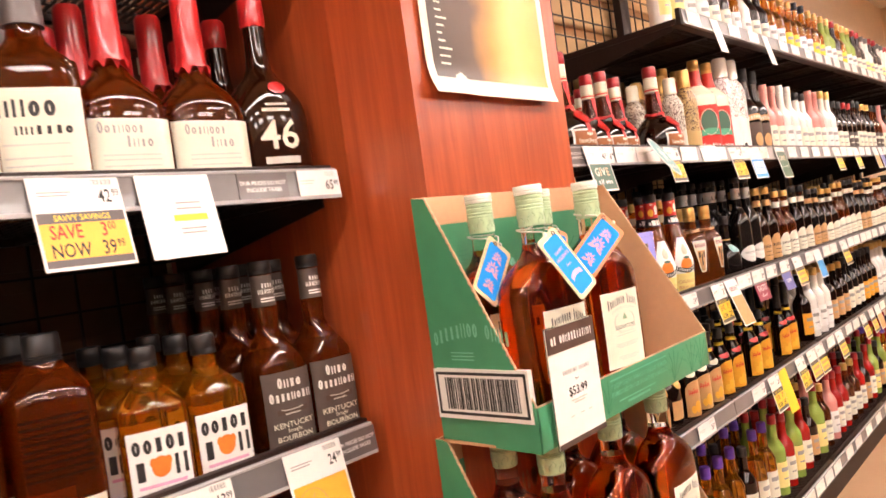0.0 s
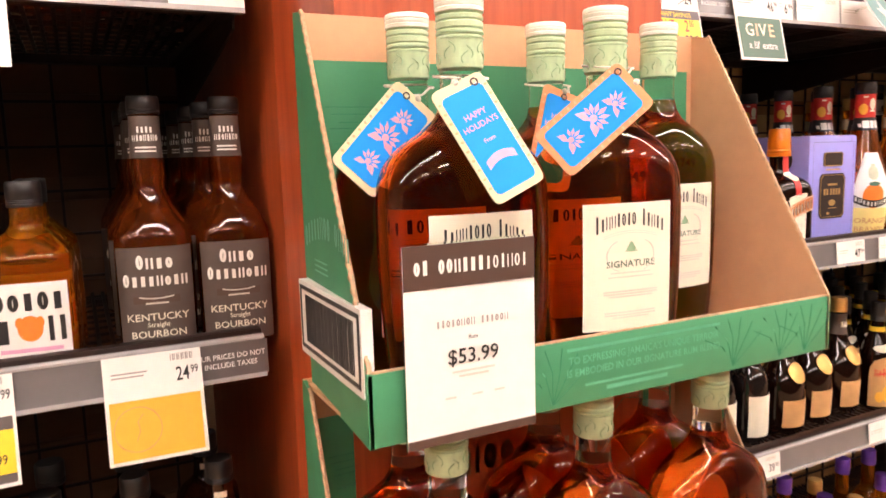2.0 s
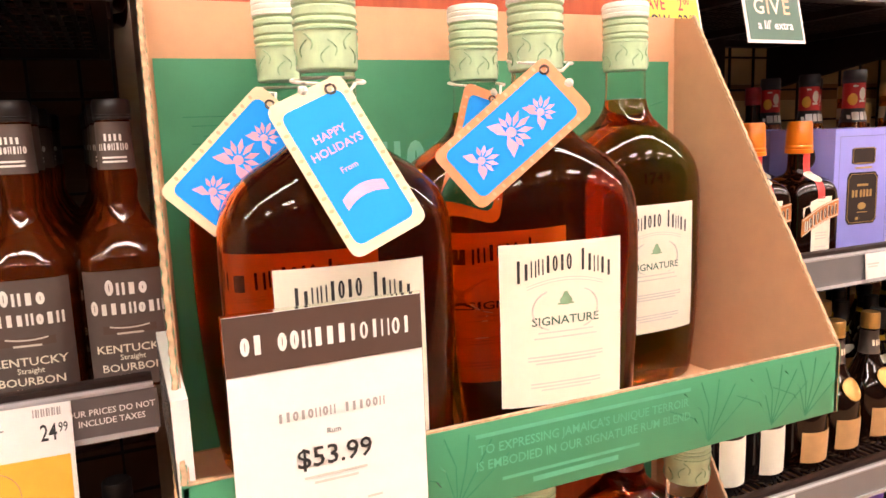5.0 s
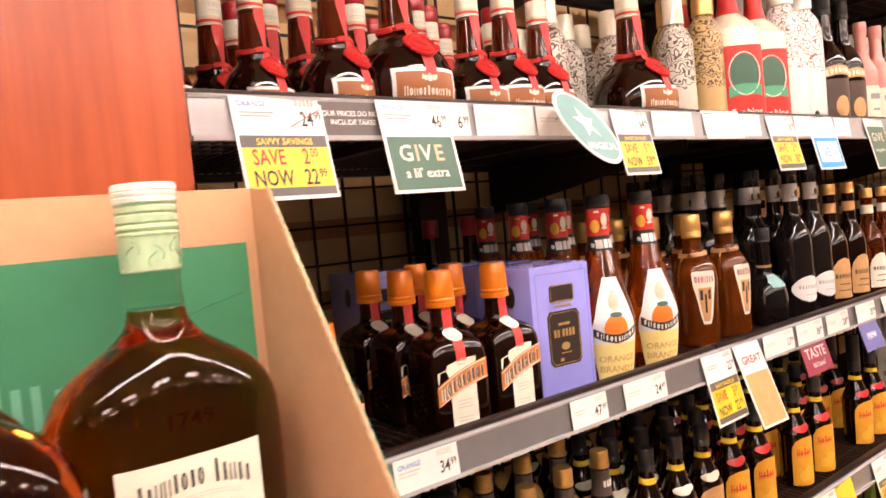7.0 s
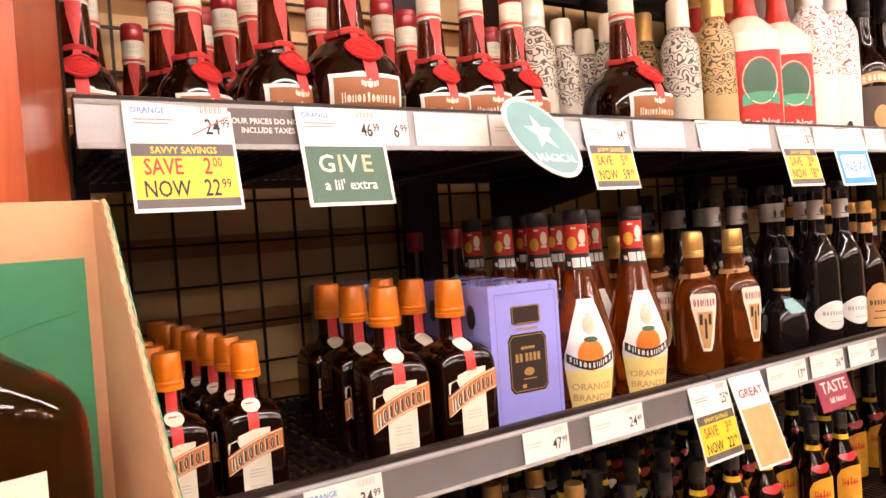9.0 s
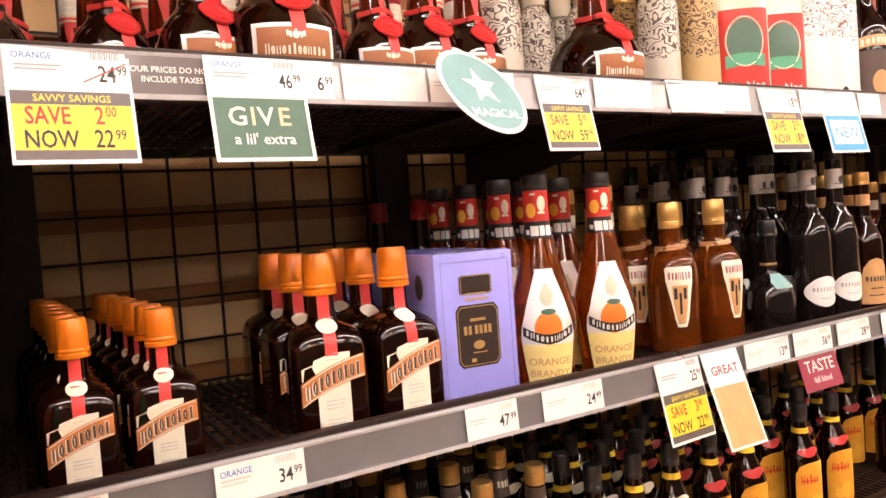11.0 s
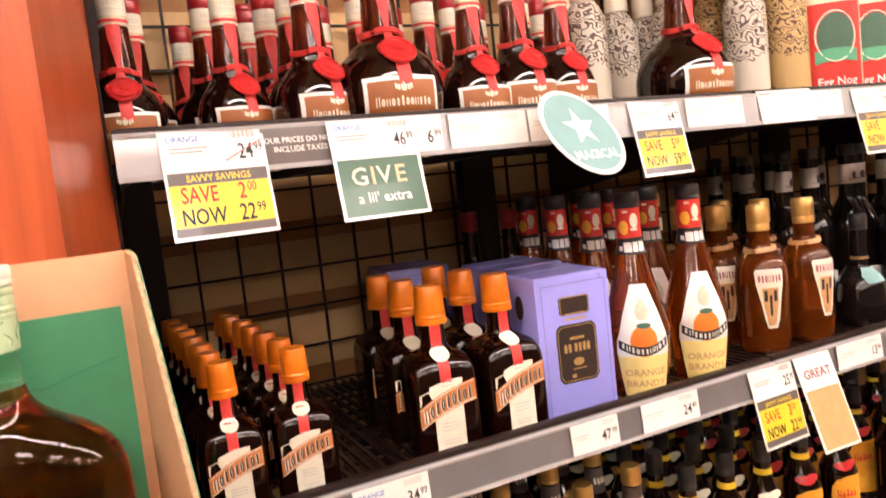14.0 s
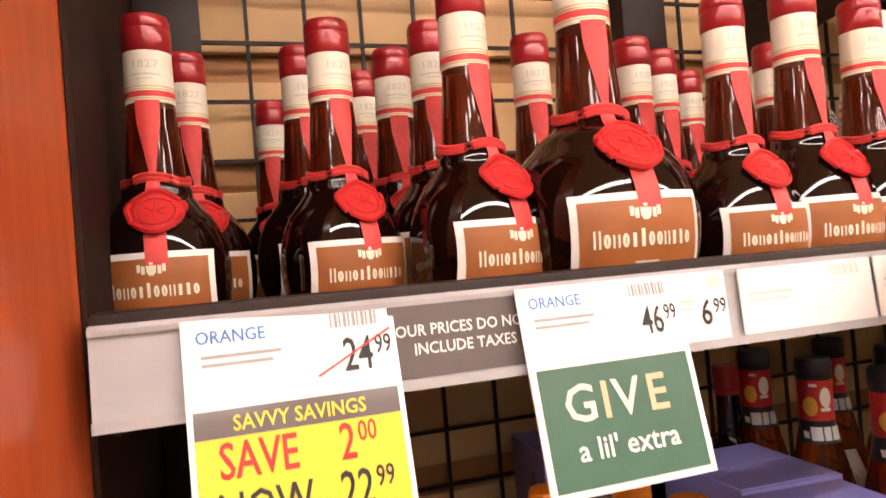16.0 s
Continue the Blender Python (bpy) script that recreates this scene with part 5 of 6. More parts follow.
# ---- the rum display ----
def rum_tray(x0, x1, yf, yb, z0):
    """Cut-away shipping tray: high back, sloping sides and a low front."""
    t = thing("display_tray", "open green cardboard display tray, kraft inside, with sloping sides", "display tray", "stacked display trays")
    t.location = (x0, yf, z0)
    w, d = x1 - x0, yb - yf
    inl, inr = 0.009, 0.026
    hb, hf, th = 0.367, 0.061, 0.004
    part("base", box(0.004, w - 0.004, 0.004, d - 0.004, 0, 0.004), M["kraft"], t, smooth=False)
    part("front_panel", box(0, w, 0, th, 0, hf, 0.0008), M["green"], t, "green printed front panel")
    part("front_edge", box(0.001, w - 0.001, 0.0004, th - 0.0004, hf, hf + 0.0015), M["corr"], t, smooth=False)
    part("back_panel", box(inl, w - inr, d - th, d, 0, hb, 0.0008), M["kraft"], t, "kraft back panel")
    part("back_print", box(0.016, w - inr - 0.012, d - th - 0.0012, d - th - 0.0002, 0.006, hb - 0.044), M["green"], t, "green printed panel", smooth=False)
    lines = [box(0.03 + 0.02 * rng.random(), 0.09 + 0.05 * rng.random(), d - th - 0.0018, d - th - 0.0013, v, v + 0.0008) for v in (0.257, 0.263, 0.271, 0.278, 0.242)]
    part("back_drawing", joined(*lines), M["greendark"], t, smooth=False)

    class Back:
        def at(self, u, v, q):
            return (u, d - th - 0.0012 - q, v)
    part("back_wordmark", marks(Back(), 0.075, 0.380, 0.199, 0.034, 13, 0.0008, 44, arch=0.022, gaps=(8,), heavy=.3), M["greenpale"], t, smooth=False)
    part("back_branch", tube([(w - 0.14, d - th - 0.0016, 0.255), (w - 0.12, d - th - 0.0016, 0.272), (w - 0.10, d - th - 0.0016, 0.268), (w - 0.075, d - th - 0.0016, 0.276), (w - 0.045, d - th - 0.0016, 0.283)], 0.0007, 4), M["greendark"], t)
    side = [(0.0, 0.0), (d, 0.0), (d, hb), (d - 0.026, hb - 0.004), (0.0, hf)]

    def slanted(geo, inset):
        return [(x + inset * y / d, y, z) for x, y, z in geo[0]], geo[1]

    for x, m, ins in ((0.0, "green", inl), (w - th, "kraft", -inr)):
        part("side_panel", slanted(prism(side, "x", x, x + th), ins), M[m], t, "green outer side panel" if m == "green" else "kraft side panel", smooth=False)
    part("side_lining", slanted(prism([(p + 0.001, q) for p, q in side], "x", th + 0.0003, th + 0.0010), inl), M["kraft"], t, smooth=False)
    part("side_print", slanted(prism(side, "x", w + 0.0004, w + 0.0012), -inr), M["green"], t, "green outer face", smooth=False)
    for x, ins in ((0.0, inl), (w - th, -inr)):
        p0, p1 = Vector((x + th / 2 + ins * (1 - 0.026 / d), d - 0.026, hb - 0.003)), Vector((x + th / 2, 0.001, hf))
        wav = [p0 + (p1 - p0) * (i / 60) + Vector(((0.0005 if i % 2 else -0.0005), 0, 0.0008)) for i in range(61)]
        part("cut_edge", tube(wav, 0.0022, 5), M["corr"], t, "worn corrugated cut edge")
    # barcode on the left side
    bx = -0.0012
    part("barcode_label", box(bx, 0.0085, 0.006, 0.178, 0.040, 0.112), M["paper"], t, "white barcode label", smooth=False)
    part("barcode_frame", joined(box(bx - 0.0006, bx, 0.010, 0.174, 0.104, 0.108), box(bx - 0.0006, bx, 0.010, 0.174, 0.046, 0.050), box(bx - 0.0006, bx, 0.010, 0.014, 0.046, 0.108), box(bx - 0.0006, bx, 0.170, 0.174, 0.046, 0.108)), M["inkblack"], t, smooth=False)
    bars, y = [], 0.024
    while y < 0.158:
        wdt = rng.choice((0.0012, 0.0022, 0.0034))
        bars.append(box(bx - 0.0006, bx, y, y + wdt, 0.054, 0.100))
        y += wdt + rng.choice((0.0012, 0.0022))
    part("barcode", joined(*bars), M["inkblack"], t, smooth=False)
    # arched wordmark on the side as plain strokes

    class Side:
        def at(self, u, v, q):
            return (inl * (-u) / d - q, -u, v)
    sd = Side()
    part("side_wordmark", joined(marks(sd, -0.178, -0.028, 0.143, 0.021, 13, 0.0008, 44, arch=0.014, gaps=(8,), heavy=.2), *[rect(sd, -0.145, -0.10, v, v + 0.0016, 0.0008, 1, 1) for v in (0.134, 0.129, 0.124)]), M["greenpale"], t, smooth=False)

    class Face:
        def at(self, u, v, q):
            return (u, -q, v)
    s = Face()
    part("lettering", joined(letters(s, "TO EXPRESSING JAMAICA'S UNIQUE TERROIR", 0.285, 0.0385, 0.0098, 0.0008, wide=0.93), letters(s, "IS EMBODIED IN OUR SIGNATURE RUM BLEND", 0.285, 0.027, 0.0098, 0.0008, wide=0.93)), M["greenlight"], t, "pale green lettering")
    part("small_print", joined(rect(s, 0.19, 0.38, 0.0505, 0.0535, 0.0008, 1, 2), rect(s, 0.21, 0.33, 0.016, 0.0185, 0.0008, 1, 2), rect(s, 0.235, 0.31, 0.009, 0.013, 0.0008, 1, 2)), M["greenlight"], t, smooth=False)
    leaf = []
    for cx in (0.40, 0.47, 0.175, 0.51):
        for k in range(6):
            a = 0.5 + 0.36 * k
            leaf.append(tube([(cx, 0.0003, 0.004), (cx + 0.022 * math.cos(a), 0.0003, 0.004 + 0.030 * math.sin(a)), (cx + 0.052 * math.cos(a + 0.15), 0.0003, min(0.056, 0.004 + 0.052 * math.sin(a + 0.15)))], 0.0007, 4))
    part("leaf_drawing", joined(*leaf), M["greendark"], t)
    return t


TX0, TX1, TYF, TYB = 0.871, 1.421, 0.660, 0.846
TZ = 0.988
for dz, dy, dx in ((0.0, 0.0, 0.0), (-0.363, 0.012, -0.007), (-0.726, 0.012, -0.004)):
    rum_tray(TX0 + dx, TX1 + dx, TYF + dy, TYB + dy, TZ + dz)
plinth = thing("cardboard_box", "plain closed kraft cardboard box under the display trays", "box")
part("body", box(TX0 + 0.004, TX1 - 0.004, TYF + 0.008, TYB + 0.004, 0.0, TZ - 0.726, 0.003), M["kraft"], plinth)

front, back = 0.7085, 0.7970
flap = thing("card_pad", "folded kraft card pad lying in the display tray", "card pad")
part("pad", box(1.212, 1.380, 0.748, 0.838, TZ + 0.0042, TZ + 0.0122, 0.001), M["kraft"], flap)
for bx, by, bt in ((0.986, front, -4), (1.143, front - 0.001, -6), (0.977, back, -4), (1.137, back, 3), (1.294, back, 2)):
    put(rum_bottle, bx, by, TZ + (0.0125 if bx > 1.2 else 0.0045), bt)
for bx in (0.968, 1.139, 1.305):
    for by in (front, back):
        put(rum_bottle, bx, by + 0.012, TZ - 0.363 + 0.0045, rng.uniform(-4, 4))
        put(rum_bottle, bx, by + 0.012, TZ - 0.726 + 0.0045, rng.uniform(-4, 4))


def neck_tag(side, hole, pale):
    """Hanging gift tag with its string, written or pictured side out."""
    r = thing("gift_tag", "blue gift tag with %s border on a white string" % ("a glare-paled spotted" if pale else "an orange"), "gift tag", "gift tags on the bottles")
    w, h, c = 0.0255, 0.103, 0.006
    out = []
    for cx, cz, a0 in ((w - c, -h + c, -90), (w - c, -c, 0), (-w + c, -c, 90), (-w + c, -h + c, 180)):
        out += [(cx + c * math.cos(radians(a0 + 30 * k)), cz + c * math.sin(radians(a0 + 30 * k))) for k in range(4)]
    # pale tags: the card's colour is lightened to stand for glare
    card = part("card", prism(out, "y", -0.0006, 0.0006), M["tagglare" if pale else "tagorange"], r, "orange spotted card paled by painted glare" if pale else "orange card", smooth=False)
    tagged(part("border_print", joined(*[oval(FLAT, sx * 0.0228, -0.012 - 0.0085 * k, 0.0016, 0.0012, 0.0010, 6) for k in range(10) for sx in (-1, 1)]), M["borderprint"], card), kind="stuff")
    inn = [(p * 0.79, -h / 2 + (q + h / 2) * 0.86 - 0.001) for p, q in out]
    part("blue_panel", prism(inn, "y", -0.0011, -0.0006), M["tagblue"], card, "bright blue panel", smooth=False)
    if side == "words":
        part("lettering", joined(letters(FLAT, "HAPPY", 0, -0.033, 0.0072, 0.0014), letters(FLAT, "HOLIDAYS", 0, -0.042, 0.0072, 0.0014), letters(FLAT, "From", 0, -0.055, 0.0052, 0.0014)), M["pink"], card)
        part("wordmark", rect(FLAT, -0.014, 0.014, -0.076, -0.069, 0.0014, 2, 8, arch=0.004), M["pink"], card)
    else:
        fl = []
        for cx, cz, q, turn in ((0.002, -0.028, 0.0100, 0.3), (-0.001, -0.052, 0.0135, 0.0), (0.0, -0.080, 0.0105, -0.4)):
            for k in range(7):
                a = turn + math.pi / 2 + (k - 3) * 0.52
                near, far = 0.30 * q, q * (1.25 - 0.09 * abs(k - 3))
                ca, sa, wd = math.cos(a), math.sin(a), 0.15 * q
                fl.append(([(cx + near * ca, -0.0014, cz + near * sa), (cx + 0.62 * far * ca - wd * sa, -0.0014, cz + 0.62 * far * sa + wd * ca),
                            (cx + far * ca, -0.0014, cz + far * sa), (cx + 0.62 * far * ca + wd * sa, -0.0014, cz + 0.62 * far * sa - wd * ca)], [(0, 1, 2, 3)]))
            fl.append(oval(FLAT, cx, cz, 0.26 * q, 0.26 * q, 0.0014, 8))
            for sx in (-1, 1):
                fl.append(([(cx, -0.0014, cz - 0.25 * q), (cx + sx * 0.75 * q, -0.0014, cz - 0.15 * q), (cx + sx * 1.05 * q, -0.0014, cz - 0.75 * q), (cx + sx * 0.35 * q, -0.0014, cz - 0.6 * q)], [(0, 1, 2, 3)]))
        part("flower_print", joined(*fl), M["pink"], card)
    part("eyelet", tube([(hole + 0.003 * math.cos(t), -0.0012, -0.0065 + 0.003 * math.sin(t)) for t in np.linspace(0, 2 * math.pi, 13)], 0.0008, 5), M["brownhead"], card)
    return r


def hang_tag(side, neck, top, lean, tilt, hole, yaw=0, pale=False):
    """neck: centre of the bottle's neck where the string lies; top: the tag's hole, hole: how far it lies off the card's middle."""
    g = neck_tag(side, hole, pale)
    g.matrix_basis = pose(*top, tilt, 0, yaw) @ pose(0, 0, 0, 0, lean, 0) @ pose(-hole, 0, 0.0065)
    inv = g.matrix_basis.inverted()
    n, t = Vector(neck), Vector(top) + Vector((0, -0.001, 0))
    loop = [n + Vector((0.0238 * math.cos(a), 0.0238 * math.sin(a), -0.006 * math.sin(a + 3.14) * 0.6)) for a in np.linspace(radians(-60), radians(240), 16)]
    part("string", tube([inv @ p for p in [t, t + (loop[0] - t) * 0.55 + Vector((0.003, 0, -0.003))] + loop + [t + (loop[-1] - t) * 0.5 + Vector((0.002, 0, -0.002)), t]], 0.0012, 5), M["string"], g)
    part("knot", lathe([(-0.003, 0.0012, 0.0012, 2), (-0.0015, 0.0030, 0.0030, 2), (0.001, 0.0032, 0.0032, 2), (0.003, 0.0012, 0.0012, 2)], 8), M["string"], g)
    return g


hang_tag("words", (0.986, front, 1.283), (0.976, 0.668, 1.275), -25, -19, 0.015, -8, True)
hang_tag("flowers", (1.147, front, 1.296), (1.128, 0.672, 1.287), 50, -11, -0.018, -26)
hang_tag("flowers", (0.977, back, 1.283), (0.957, 0.760, 1.271), 45, -13, -0.010, 0, True)
hang_tag("words", (1.139, back, 1.287), (1.137, 0.766, 1.272), 20, -10, 0.0)

pc = thing("price_card", "white price card with a brown header in a clear holder", "price card")
pc.location = (0.9605, 0.6545, 0.984)
part("card", box(-0.0605, 0.0605, -0.0035, -0.0025, 0.0, 0.164), M["paper"], pc, smooth=False)
part("holder", box(-0.0615, 0.0615, -0.0022, -0.0010, -0.001, 0.1655, 0.0003), M["clear"], pc, "clear plastic holder")
part("header", box(-0.0605, 0.0605, -0.0042, -0.0036, 0.129, 0.164), M["brownhead"], pc, "dark brown header", smooth=False)
part("footer", box(-0.0605, 0.0605, -0.0042, -0.0036, 0.0, 0.0075), M["brownhead"], pc, smooth=False)


class Card:
    def at(self, u, v, q):
        return (u, -0.0042 - q, v)


ck = Card()
part("header_mark", joined(marks(ck, -0.0525, 0.012, 0.1405, 0.0118, 9, 0.0006, 41, gaps=(2,), heavy=.3), marks(ck, 0.012, 0.0535, 0.1405, 0.0118, 6, 0.0006, 42, heavy=.12)), M["paper"], pc, smooth=False)
part("lettering", joined(letters(ck, "$53.99", 0, 0.0655, 0.0175, 0.0004), letters(ck, "Rum", 0, 0.085, 0.0048, 0.0004)), M["inkblack"], pc)
part("name_bar", marks(ck, -0.034, 0.034, 0.0965, 0.0062, 15, 0.0004, 43, gaps=(8,), heavy=.2), M["inkgrey"], pc, smooth=False)
part("small_print", joined(*[rect(ck, -a, a, v, v + 0.0016, 0.0004, 1, 1) for a, v in ((0.020, 0.058), (0.014, 0.054))], *[rect(ck, u - 0.005, u + 0.005, 0.037, 0.0386, 0.0004, 1, 1) for u in (-0.022, 0.003, 0.024)]), M["inkpale"], pc, smooth=False)

# poster on the column
po = thing("poster", "curled poster of a golden drink with a cream border", "poster")
po.location = (1.131, 0.848, 1.518)


class Curl:
    def at(self, u, v, q):
        return (u, -0.002 - q - 0.012 * max(0.0, (0.06 - v) / 0.06) ** 2 * (1 + 0.5 * (u < -0.1)), v + 0.012 * (u + 0.16) * 0)


ps = Curl()
part("sheet", rect(ps, -0.174, 0.172, 0.0, 0.46, 0.0, 24, 10), M["cream"], po, "cream paper sheet")
part("picture", rect(ps, -0.157, 0.156, 0.028, 0.448, 0.0006, 24, 10), M["picture"], po, "printed picture of a golden drink")
part("print", joined(*[rect(ps, -0.14, -0.14 + 0.012 + 0.022 * rng.random(), v, v + 0.003, 0.0018, 1, 2) for v in np.arange(0.05, 0.44, 0.0125)]), M["cream"], po)

# ---- bottles on the right-hand shelves ----
S2, S3, S4, S1, S5 = (R_TOPS[3] + DECK, R_TOPS[2] + DECK, R_TOPS[1] + DECK, R_TOPS[0] + DECK, R_TOPS[4] + DECK)
# top visible shelf: orange liqueur, small and large
for gx, gy, gh, gf in ((1.430, 1.178, .233, .205), (1.560, 1.166, .230, .205), (1.655, 1.122, .250, .21), (1.750, 1.108, .290, .262), (1.884, 1.108, .240, .21), (1.956, 1.104, .254, .21), (2.032, 1.104, .242, .21), (2.286, 1.112, .296, .262)):
    put(orange_liqueur, gx, gy, S2, 12 if 1.5 < gx < 1.7 else rng.uniform(-10, 4), h=gh, fat=gf)
for gx, gy, gh in ((1.455, 1.268, .233), (1.558, 1.30, .250), (1.648, 1.30, .250), (1.662, 1.222, .250), (1.780, 1.26, .254), (1.640, 1.40, .254), (1.545, 1.45, .233), (1.76, 1.39, .250),
                   (1.87, 1.22, .240), (1.960, 1.30, .254), (1.88, 1.36, .240), (2.05, 1.23, .242), (2.05, 1.37, .250), (2.14, 1.30, .242)):
    put(orange_liqueur, gx, gy, S2, rng.uniform(-14, 10), h=gh, fat=.205)
for gx, gy in ((2.16, 1.20), (2.30, 1.28), (2.20, 1.40), (2.37, 1.22), (2.40, 1.32), (2.28, 1.40)):
    put(scroll_bottle, gx, gy, S2, rng.uniform(-180, 180), m="scrollsilver", h=.268)
put(scroll_bottle, 2.452, 1.125, S2, 20, m="scrollsilver", h=.276)
for gy in (1.115, 1.20, 1.29):
    put(scroll_bottle, 2.545, gy, S2, 40 + gy * 200, m="scrollgold", h=.308, capm="goldcap")
for gx in (2.650, 2.762):
    for gy in (1.118, 1.235):
        put(eggnog, gx, gy, S2, -34 + rng.uniform(-4, 4), grow=1.05)
for gx in (2.872, 2.968):
    for gy in (1.11, 1.21):
        put(scroll_bottle, gx, gy, S2, rng.uniform(-60, 60), m="scrollwhite", h=.376, rad=.047, name="vodka_bottle", label="tall white bottle with brown scroll ornament", capm="whiteg")
for gx in (3.070, 3.175):
    row(irish_cream, gx, 1.10, S2, 3, .105, -28, grow=1.06)
for i, (g, k, l, h) in enumerate((("pinkg", "pinkg", "cream", .30), ("whiteg", "whiteg", "paper", .31), ("whiteg", "blackcap", "cream", .29), ("pinkg", "pinkg", "cream", .31), ("whiteg", "goldcap", "paper", .32),
                                  ("dark", "blackcap", "cream", .28), ("dark", "redcap", "evlabel", .28), ("brown", "blackcap", "cream", .30), ("dark", "goldcap", "cream", .29), ("amber", "blackcap", "evlabel", .29))):
    for q in range(2):
        row(plain_spirit, 3.28 + i * .205 + q * .1, 1.095, S2, 2, .10, -20, glass=g, capm=k, lab=l, h=h)
for i in range(12):
    row(plain_spirit, 5.35 + i * .125, 1.095, S2, 2, .11, -20, **(dict(glass="dark", capm="blackcap", lab="cream", h=.28) if i % 3 else dict(glass="pinkg", capm="pinkg", lab="cream", h=.30)))

# middle shelf
H1, H2 = .183, .228
for cx, n, h in ((1.484, 7, H1), (1.571, 7, H1)):
    row(triple_sec, cx, 1.078, S3, n, .070, -6, drift=-.002, h=h)
for cx, n, h in ((1.768, 3, H2), (1.868, 3, H2)):
    row(triple_sec, cx, 1.086, S3, n, .094, -6, h=h)
put(coffee_carton, 1.984, 1.123, S3, -5)
put(coffee_carton, 2.010, 1.272, S3, -4)
put(coffee_carton, 1.905, 1.480, S3, -8)
put(plain_spirit, 2.03, 1.44, S3, 0, glass="dark", capm="redcap", lab="redprint", h=.30)
put(plain_spirit, 2.085, 1.385, S3, 0, glass="dark", capm="redcap", lab="redprint", h=.30)
for cx in (2.120, 2.246):
    row(orange_brandy, cx, 1.086, S3, 4, .095, -30, grow=1.095)
for cx in (2.335,):
    row(arch_label_bottle, cx, 1.16, S3, 3, .1, 0, glass="golden", lab="cream", capm="goldcap", h=.30)
for cx, tn in ((2.434, -36), (2.550, -8)):
    row(cream_fruit_liqueur, cx, 1.108, S3, 4, .095, tn, grow=1.07)
put(small_round_liqueur, 2.700, 1.105, S3, -10)
row(small_round_liqueur, 2.70, 1.21, S3, 2, .1, 0)
for cx in (2.640, 2.72, 2.80):
    row(oval_label_bottle, cx, 1.215 if cx < 2.75 else 1.19, S3, 3, .09, 0, h=.349)
for cx in (2.822, 2.918):
    row(oval_label_bottle, cx, 1.092, S3, 4, .09, -22, h=.349)
for cx in (3.02, 3.125):
    row(arch_label_bottle, cx, 1.092, S3, 3, .09, -24, h=.30)
for i in range(26):
    kw = (dict(glass="amber", lab="cream", capm="goldcap", h=.28), dict(glass="dark", lab="cream", capm="blackcap", h=.29), dict(glass="blackglass", lab="tan", capm="blackcap", h=.27),
          dict(glass="brown", lab="cream", capm="goldcap", h=.26))[(i // 2) % 4]
    row(arch_label_bottle, 3.24 + i * .108, 1.092, S3, 2, .10, -22, label="liqueur bottle with an arched label", **kw)

# lower shelf
put(plain_spirit, 1.46, 1.09, S4, 0, glass="ruby", capm="redcap", lab="cream", h=.30)
put(plain_spirit, 1.535, 1.085, S4, 0, glass="ruby", capm="redcap", lab="cream", h=.29, rad=.05, label="round red liqueur bottle")
for cx in (1.625, 1.715, 1.805):
    row(whisky_liqueur, cx, 1.085, S4, 4, .09, 0)
for cx in (1.90, 2.00, 2.10):
    row(medallion_liqueur, cx, 1.09 + (cx - 1.9) * .1, S4, 4, .1, 0)
for cx in (2.195, 2.285, 2.37):
    row(coffee_liqueur, cx, 1.082, S4, 5, .078, -26, lab="tan", h=.228)
for cx, n in ((2.472, 5), (2.568, 5), (2.736, 5), (2.848, 5), (2.652, 3), (2.955, 3)):
    row(coffee_liqueur, cx, 1.082 if n == 5 else 1.18, S4, n, .078, -26)
for i in range(28):
    if i in (0, 1):
        row(coffee_liqueur, 3.085 + i * .1, 1.09, S4, 3, .1, -26, h=.28)
        continue
    kw = (dict(glass="dark", capm="blackcap", lab="kahyellow", h=.28), dict(glass="whiteg", capm="goldcap", lab="paper", h=.29), dict(glass="dark", capm="goldcap", lab="tan", h=.27), dict(glass="blackglass", capm="blackcap", lab="cream", h=.28))[(i // 3) % 4]
    row(plain_spirit, 3.19 + i * .1, 1.09, S4, 2, .10, -22, **kw)

# bottom shelf
BASE = (dict(glass="dark", capm="blackcap", lab="cream", h=.27), dict(glass="golden", capm="purplecap", lab="cream", h=.30), dict(glass="ruby", capm="redcap", lab="cream", h=.28), dict(glass="brown", capm="blackcap", lab="tan", h=.26),
        dict(glass="lime", capm="redcap", lab="lightyellow", h=.30), dict(glass="amber", capm="goldcap", lab="cream", h=.27), dict(glass="pinkg", capm="redcap", lab="paper", h=.30))
for i in range(48):
    cx = 1.46 + i * .102
    k = rng.choice((0, 0, 3)) if cx < 2.05 else (rng.choice((1, 1, 5)) if cx < 2.55 else rng.choice((0, 1, 2, 3, 4, 5, 6, 2, 4)))
    row(plain_spirit, cx, 1.10, S1, 2, .10, -20, **BASE[k])

# top shelf
TOP = (dict(glass="whiteg", capm="greyprint", lab="lightyellow", h=.27), dict(glass="lime", capm="goldcap", lab="paper", h=.28), dict(glass="golden", capm="blackcap", lab="paper", h=.29), dict(glass="whiteg", capm="redcap", lab="paper", h=.27),
       dict(glass="brown", capm="redcap", lab="cream", h=.28), dict(glass="golden", capm="goldcap", lab="yellow", h=.28), dict(glass="dark", capm="redcap", lab="cream", h=.28))
for i in range(42):
    row(plain_spirit, 2.37 + i * .104, 1.085, S5, 1, .1, -20, **TOP[(i // 2 * 3 + i // 7) % 7])

# ---- bottles on the left-hand shelves ----
L2, L3, L4 = L_TOPS[3] + DECK, L_TOPS[2] + DECK, L_TOPS[1] + DECK
for cx in (.25, .35, .458):
    row(square_bourbon, cx, 1.072, L2, 2, .115, -14, grow=1.1)
for cx in (.562, .688):
    row(wax_bourbon, cx, 1.080, L2, 3, .115, -12, grow=1.06)
